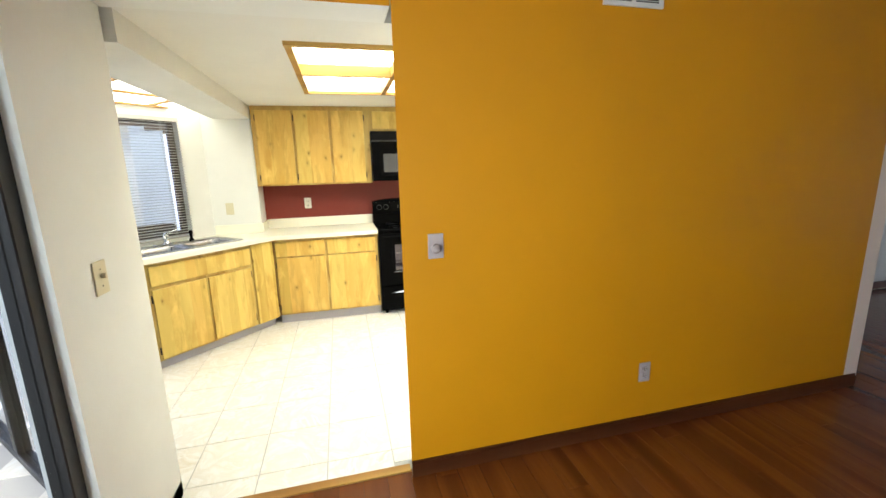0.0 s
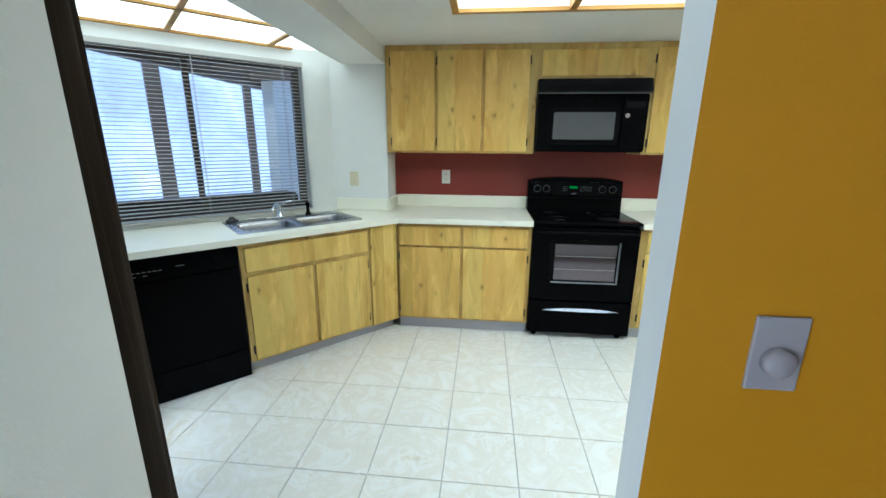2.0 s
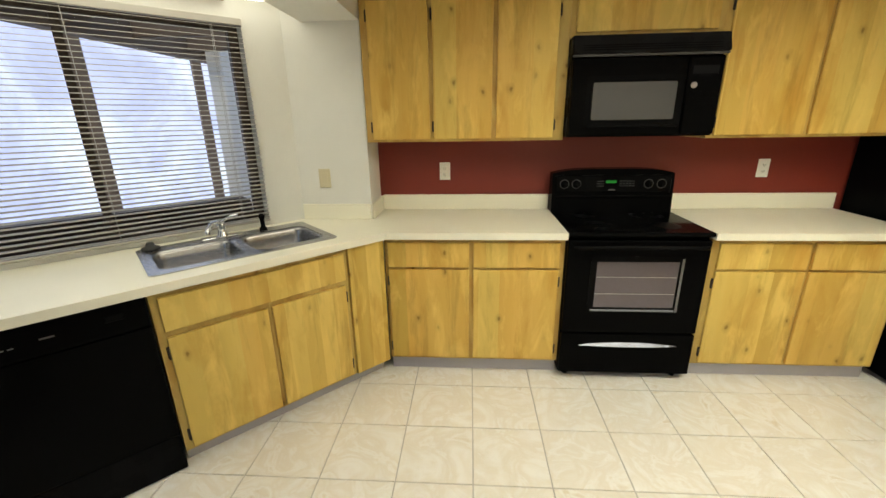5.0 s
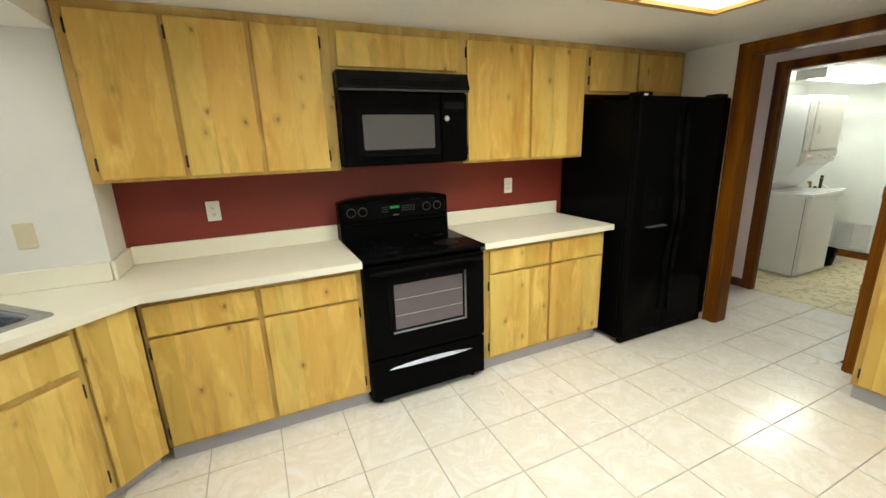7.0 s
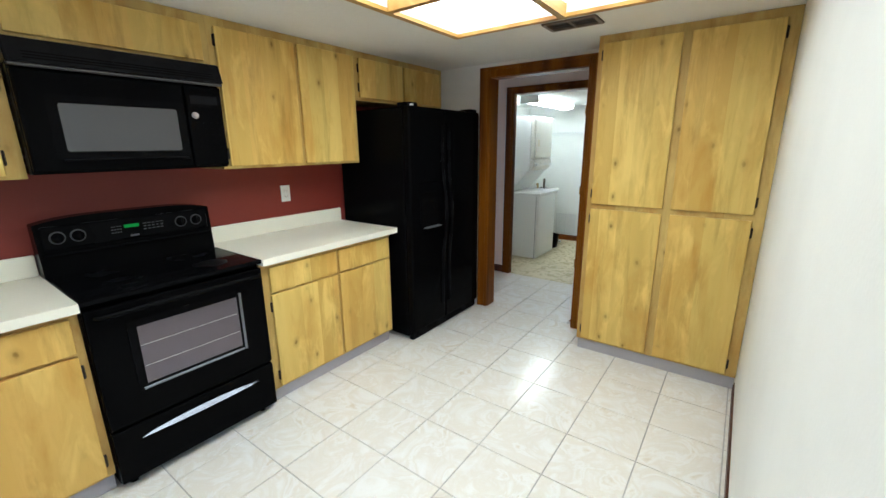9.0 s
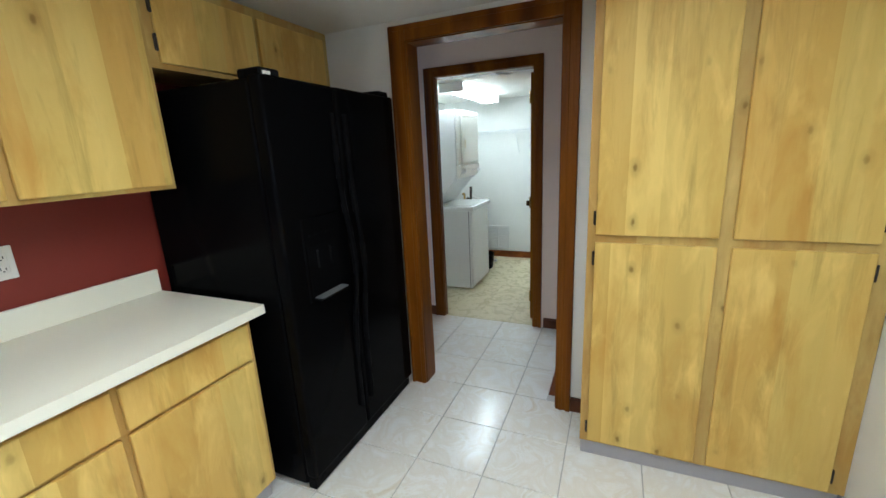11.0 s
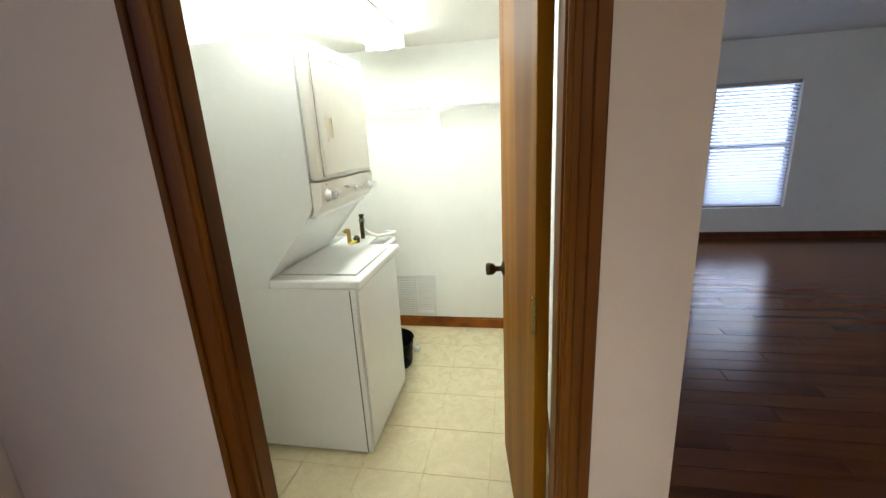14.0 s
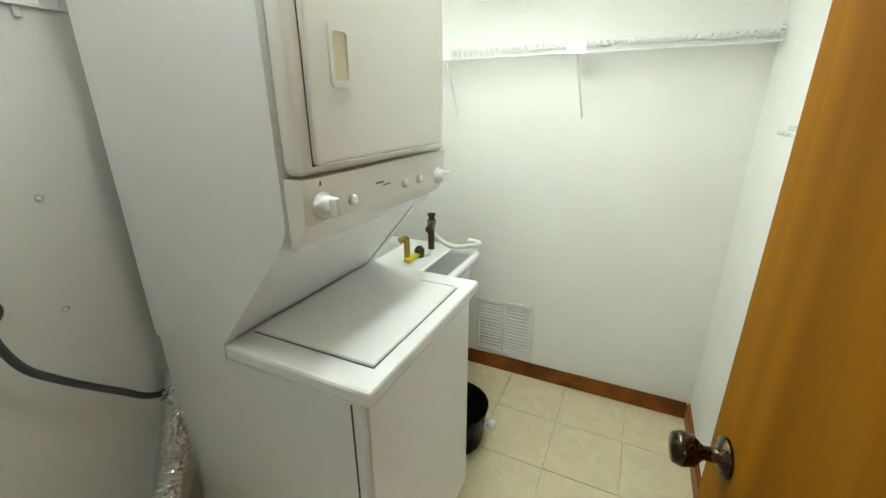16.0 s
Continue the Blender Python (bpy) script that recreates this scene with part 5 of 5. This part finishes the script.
bm.faces.new(rings[-1])
t = finish("basin", bm, "appliance", ut, None, True)
so = t.modifiers.new("thickness", "SOLIDIFY")
so.thickness = 0.006
for x in (UX0 + 0.06, UX1 - 0.06):
    for y in (UY0 + 0.07, UY1 - 0.07):
        cyl("leg", (x, y, 0), (x, y, 0.50), 0.016, "appliance_grey", ut)
box("deck", UX0 + 0.01, UX1 - 0.04, 3.70, 3.93, 0.828, 0.842, "appliance", ut, 0.004)
uf = thing("utility_faucet", (5.6, 3.8, 0.842), "aged brass utility faucet with grey hose", "faucet")
tube("spout", [(5.61, 3.78, 0.842), (5.61, 3.78, 0.93), (5.60, 3.77, 0.965), (5.55, 3.75, 0.972), (5.50, 3.735, 0.965)], 0.015, "bronze", uf)
lathe("valve", [(0.018, 0), (0.02, 0.02), (0.012, 0.03), (0.02, 0.05), (0.0, 0.055)], (5.605, 3.775, 0.955), "bronze", uf)
tube("stub_pipe", [(5.43, 3.80, 0.842), (5.43, 3.80, 0.925), (5.42, 3.80, 0.94), (5.395, 3.81, 0.938)], 0.013, "brass", uf)
lathe("valve", [(0.02, 0), (0.022, 0.03), (0.012, 0.045), (0, 0.047)], (5.50, 3.78, 0.842), "bronze", uf)
box("tag", 5.40, 5.51, 3.77, 3.80, 0.848, 0.862, "yellow", uf, 0.002)
tube("hose", [(5.61, 3.79, 0.93), (5.645, 3.76, 0.88), (5.66, 3.70, 0.85), (5.70, 3.62, 0.85), (5.74, 3.60, 0.852), (5.76, 3.66, 0.853)], 0.011, "appliance_grey", uf)
bn = thing("black_bin", (5.47, 3.50, 0), "round black plastic tub behind the washer", "bin")
lathe("bin_body", [(0.12, 0), (0.135, 0.01), (0.155, 0.18), (0.16, 0.19), (0.145, 0.18), (0.12, 0.02), (0, 0.02)], (5.45, 3.60, 0.001), "black_matt", bn)
lathe("rag", [(0.0, 0), (0.02, 0.005), (0.022, 0.03), (0, 0.04)], (5.50, 3.437, 0.075), "appliance", bn, "Z", 10)

# wire shelf on brackets along the far and near walls


def wire_shelf(name, label, x0, x1, y0, y1, z, lip="x0"):
    w = thing(name, ((x0 + x1) / 2, (y0 + y1) / 2, z), label, "shelf")
    bm = bmesh.new()
    if x1 - x0 < y1 - y0:
        k = y0
        while k <= y1:
            add_box(bm, x0, x1, k, k + 0.004, z, z + 0.004)
            add_box(bm, x0, x0 + 0.004, k, k + 0.004, z - 0.035, z)
            k += 0.025
        for x, zz in ((x0 - 0.003, z - 0.038), (x0 - 0.002, z + 0.001), ((x0 + x1) / 2, z - 0.004), (x1 - 0.008, z - 0.004)):
            add_box(bm, x, x + 0.006, y0, y1, zz, zz + 0.006)
    else:
        k = x0
        while k <= x1:
            add_box(bm, k, k + 0.004, y0, y1, z, z + 0.004)
            add_box(bm, k, k + 0.004, y0, y0 + 0.004, z - 0.035, z)
            k += 0.025
        for y, zz in ((y0 - 0.003, z - 0.038), (y0 - 0.002, z + 0.001), ((y0 + y1) / 2, z - 0.004), (y1 - 0.008, z - 0.004)):
            add_box(bm, x0, x1, y, y + 0.006, zz, zz + 0.006)
    finish("wire_deck", bm, "appliance", w)
    return w


SZ = 1.678
ws = wire_shelf("wire_shelf", "white wire shelf along the far laundry wall", 5.92, LX - 0.002, LY0 + 0.01, 4.2, SZ)
for y in (3.28, 3.86):
    bm = bmesh.new()
    add_cyl(bm, (5.925, y, SZ - 0.03), (LX - 0.004, y - 0.03, 1.39), 0.005, seg=8)
    add_box(bm, 5.913, 5.918, y - 0.035, y + 0.035, SZ - 0.042, SZ + 0.006)
    finish("brace", bm, "appliance", ws)
ws2 = thing("wire_rack", (4.45, LY1 - 0.02, 1.65), "white upright wire rack on the wall behind dryer", "rack")
boxes("rail", [(4.05, 4.88, LY1 - 0.016, LY1 - 0.004, z, z + 0.008) for z in (1.648, 1.79)], "appliance", ws2, 0.002)
for k in range(23):
    box("wire", 4.06 + 0.036 * k, 4.0645 + 0.036 * k, LY1 - 0.012, LY1 - 0.008, 1.656, 1.79, "appliance", ws2)
cl = box("clip", 4.586, 4.60, LY1 - 0.012, LY1 - 0.001, 1.625, 1.648, "appliance", ws2, 0.002)
hkx = thing("wall_hook", (5.52, LY0, 1.38), "white hook rail on the laundry side wall", "hook")
boxes("rail", [(5.42, 5.62, LY0 + 0.001, LY0 + 0.012, 1.365, 1.385)] + [(5.44 + 0.06 * k, 5.46 + 0.06 * k, LY0 + 0.012, LY0 + 0.045, 1.36, 1.372) for k in range(3)], "appliance", hkx, 0.003)
plate("wall_switch", "white switch plate on the laundry side wall", (5.28, LY0 + 0.0005, 0.74), RZ(180), "plate_white", "outlet")

# dryer hookups
du = thing("dryer_duct", (4.58, 4.1, 0.3), "crinkled silver foil dryer duct", "duct")
tube("hose", [(4.80, 4.19, 0.74), (4.73, 4.19, 0.70), (4.68, 4.17, 0.64), (4.63, 4.14, 0.52), (4.58, 4.13, 0.40), (4.52, 4.13, 0.27), (4.45, 4.13, 0.15), (4.36, 4.15, 0.07), (4.26, 4.18, 0.06)], 0.046, "foil", du, 20, 0.16, 0.09)
pc = thing("power_cord", (4.38, 4.23, 1.0), "thick grey dryer power cord plugged into the wall", "cord")
lathe("plug", [(0.03, 0), (0.034, 0.01), (0.034, 0.05), (0.02, 0.06), (0, 0.062)], (4.358, LY1 - 0.008, 1.03), "cord", pc, "-Y")
box("plug_plate", 4.325, 4.385, LY1 - 0.008, LY1 - 0.0005, 0.99, 1.12, "rubber", pc, 0.003)
tube("cable", [(4.36, 4.20, 0.99), (4.362, 4.195, 0.95), (4.385, 4.195, 0.88), (4.43, 4.20, 0.82), (4.49, 4.20, 0.755), (4.545, 4.20, 0.70), (4.60, 4.20, 0.645), (4.66, 4.20, 0.62), (4.72, 4.20, 0.62)], 0.0095, "cord", pc)
for x, z in ((4.65, 1.24), (4.63, 0.96)):
    n = thing("wall_nail", (x - 0.12, LY1 - 0.004, z), "small white wall anchor", "wall anchor")
    lathe("head", [(0.007, 0), (0.007, 0.004), (0.003, 0.01), (0, 0.01)], (x - 0.12, LY1 - 0.0005, z), "appliance", n, "-Y", 10)

# laundry lamp and vent
la = thing("laundry_lamp", (5.6, 3.4, LCEIL), "white wraparound fluorescent ceiling fixture, lit", "ceiling light")
LA0, LA1, LAY = 4.42, 5.66, 3.53
bm = bmesh.new()
n = 12
sec = [(0.115 * math.cos(math.pi * k / n), -0.075 * math.sin(math.pi * k / n) ** 0.7) for k in range(n + 1)]
a = [bm.verts.new((LA0 + 0.02, LAY + y, LCEIL - 0.012 + z)) for y, z in sec]
c = [bm.verts.new((LA1 - 0.02, LAY + y, LCEIL - 0.012 + z)) for y, z in sec]
for k in range(n):
    bm.faces.new((a[k], a[k + 1], c[k + 1], c[k]))
bm.faces.new(a), bm.faces.new(c)
finish("diffuser", bm, "tube", la)
for x in (LA0, LA1 - 0.018):
    box("end_cap", x, x + 0.018, LAY - 0.12, LAY + 0.12, LCEIL - 0.085, LCEIL - 0.001, "vent", la, 0.004)
box("pan", LA0 + 0.018, LA1 - 0.018, LAY - 0.12, LAY + 0.12, LCEIL - 0.011, LCEIL - 0.001, "vent", la)
grille("ceiling_vent", "white ceiling air vent in the laundry", 0.28, 0.14, 5, (4.17, 2.98, LCEIL - 0.001), RX(90))

# ---- outside ----
tagged(box("ground", -400, 400, -400, 400, -0.30, -0.14, "concrete"), kind="structure")


# glowing sheets added for the daylit view; they also light the rooms
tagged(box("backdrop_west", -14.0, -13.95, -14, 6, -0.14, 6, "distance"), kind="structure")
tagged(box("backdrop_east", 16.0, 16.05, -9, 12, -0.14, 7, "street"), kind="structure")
rl = thing("porch_railing", (11.6, 1.4, -0.14), "thin dark metal porch railing outside the entry", "railing")
boxes("rail", [(11.58, 11.62, -0.5, 4.0, z, z + 0.03) for z in (0.0, 0.82)] + [(11.592, 11.608, -0.5 + 0.13 * k, -0.484 + 0.13 * k, -0.14, 0.82) for k in range(35)], "cord", rl)
# the same kind of glowing sheet beyond the sink window
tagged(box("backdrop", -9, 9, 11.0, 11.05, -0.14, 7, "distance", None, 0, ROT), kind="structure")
ev = thing("porch_eave", (-2.94, 4.2, 2.05), "brown wooden porch eave beam outside the window", "beam")
box("beam", -3.06, -2.94, 2.5, 6.6, 2.05, 2.30, "mullion", ev, 0.008)
boxes("rafter", [(-2.939, -1.9 - 0.2 * k, 4.3 + 0.6 * k, 4.35 + 0.6 * k, 2.10, 2.22) for k in range(4)], "mullion", ev, 0.004)
pw = thing("porch_column", (-2.83, 5.5, -0.14), "white painted porch column outside the window", "column")
box("shaft", -2.90, -2.76, 5.06, 6.1, -0.14, 2.6, "white_door", pw, 0.01)
for px, py, w in ((-4.62, 5.56, 0.085), (-3.83, 6.35, 0.05)):
    po = thing("porch_post", (px, py, -0.14), "weathered brown wooden porch post", "post", "porch posts")
    box("shaft", -w, w, -w, w, -0.14, 2.7, "mullion", po, 0.008, T((px, py, 0)) @ RZ(45))
    box("foot", -w - 0.02, w + 0.02, -w - 0.02, w + 0.02, -0.14, -0.02, "mullion", po, 0.006, T((px, py, 0)) @ RZ(45))
fb = thing("garden_planter", (*dg(0.6, 4.05), -0.14), "long dark planter box outside the sink window", "planter")
slab("planter_body", rrect(-0.083, 1.26, -0.14, 1.058, 0.045), [], -4.13, -3.985, "win_frame", fb, ROT @ RX(90))

# ---- floor pieces ----


def tile_mesh(name, w, d, mat, top=0.0, thick=0.006, bev=0.0015):
    bm = bmesh.new()
    add_box(bm, -w / 2, w / 2, -d / 2, d / 2, top - thick, top)
    es = [e for e in bm.edges if all(v.co.z > top - 1e-5 for v in e.verts)]
    bmesh.ops.bevel(bm, geom=es, offset=bev, segments=1, affect="EDGES")
    me = bpy.data.meshes.new(name)
    bm.to_mesh(me)
    bm.free()
    me.materials.append(M[mat])
    return me


def lay(floor, name, mat, w, d, gap, cells, keep, thick=0.006, bev=0.0015, limit=300):
    """Lay pieces of one size; those cut by the edges of the region (x0, x1, y0, y1) get a cut mesh of their own."""
    whole = tile_mesh(name, w - gap, d - gap, mat, 0.0, thick, bev)
    rest = []
    count = 0
    for x, y in cells:
        box4 = keep(x, y)
        if not box4:
            continue
        a, c = max(x - w / 2, box4[0]), min(x + w / 2, box4[1])
        p, q = max(y - d / 2, box4[2]), min(y + d / 2, box4[3])
        if c - a < 0.03 or q - p < 0.02:
            continue
        count += 1
        if count > limit:
            rest.append((a + gap / 2, c - gap / 2, p + gap / 2, q - gap / 2, -thick, 0.0))
            continue
        full = c - a > w - 1e-4 and q - p > d - 1e-4
        me = whole if full else tile_mesh(name, c - a - gap, q - p - gap, mat, 0.0, thick, bev)
        ob = new(name, me)
        ob.location = ((a + c) / 2, (p + q) / 2, random.uniform(-0.0006, 0.0002))
        ob.rotation_euler = (random.uniform(-0.0008, 0.0008), random.uniform(-0.0008, 0.0008), 0)
        part(ob, floor)
    if rest:
        tagged(boxes("far_" + name, rest, mat, floor), kind="stuff")


P = 0.3415


def kitchen_region(x, y):
    if (y - x) * 0.7071 > 3.9 or (x + y) * 0.7071 < -0.35:
        return None
    if x > 2.9:
        return (2.8, 3.93, 2.40, 4.37) if y > 2.3 else None
    return (-3.0, 3.2 if 2.3 < y < 3.2 else 2.85, 1.12 if x > -0.09 else 1.085, 4.0)


def laundry_region(x, y):
    return (3.93, LX, 2.6, LY1)


def wood_region(x, y):
    return (-1.4, 9.9, SY, 2.40 if x > 2.92 else 1.03)


lay(bpy.data.objects["floor_tile_bed"], "tile", "tile", P, P, 0.005,
    [(-0.172 + P * (i + 0.5), 2.932 + P * (j + 0.5)) for i in range(-9, 13) for j in range(-6, 5)], kitchen_region)
Q = 0.297
lay(bpy.data.objects["floor_laundry_bed"], "vinyl_tile", "vinyl", Q, Q, 0.0018,
    [(5.445 + Q * (i + 0.5), 3.185 + Q * (j + 0.5)) for i in range(-6, 3) for j in range(-3, 4)], laundry_region, 0.006, 0.0008)
PW, PL = 0.118, 1.2
wood_bed = tagged(box("floor_wood_bed", -1.4, 9.9, SY, 2.40, -0.12, -0.0085, "base"), kind="structure")
rows = []
j = 0
x = -1.4 + PW / 2
while x < 10.0:
    y = SY - 0.5 + (j * 0.43) % PL
    while y < 3.0:
        rows.append((x, y))
        y += PL
    x += PW
    j += 1
rows.sort(key=lambda c: 0 if c[0] < 6.5 else 1)
lay(wood_bed, "plank", "plank", PW, PL, 0.0014, rows, wood_region, 0.008, 0.0012)
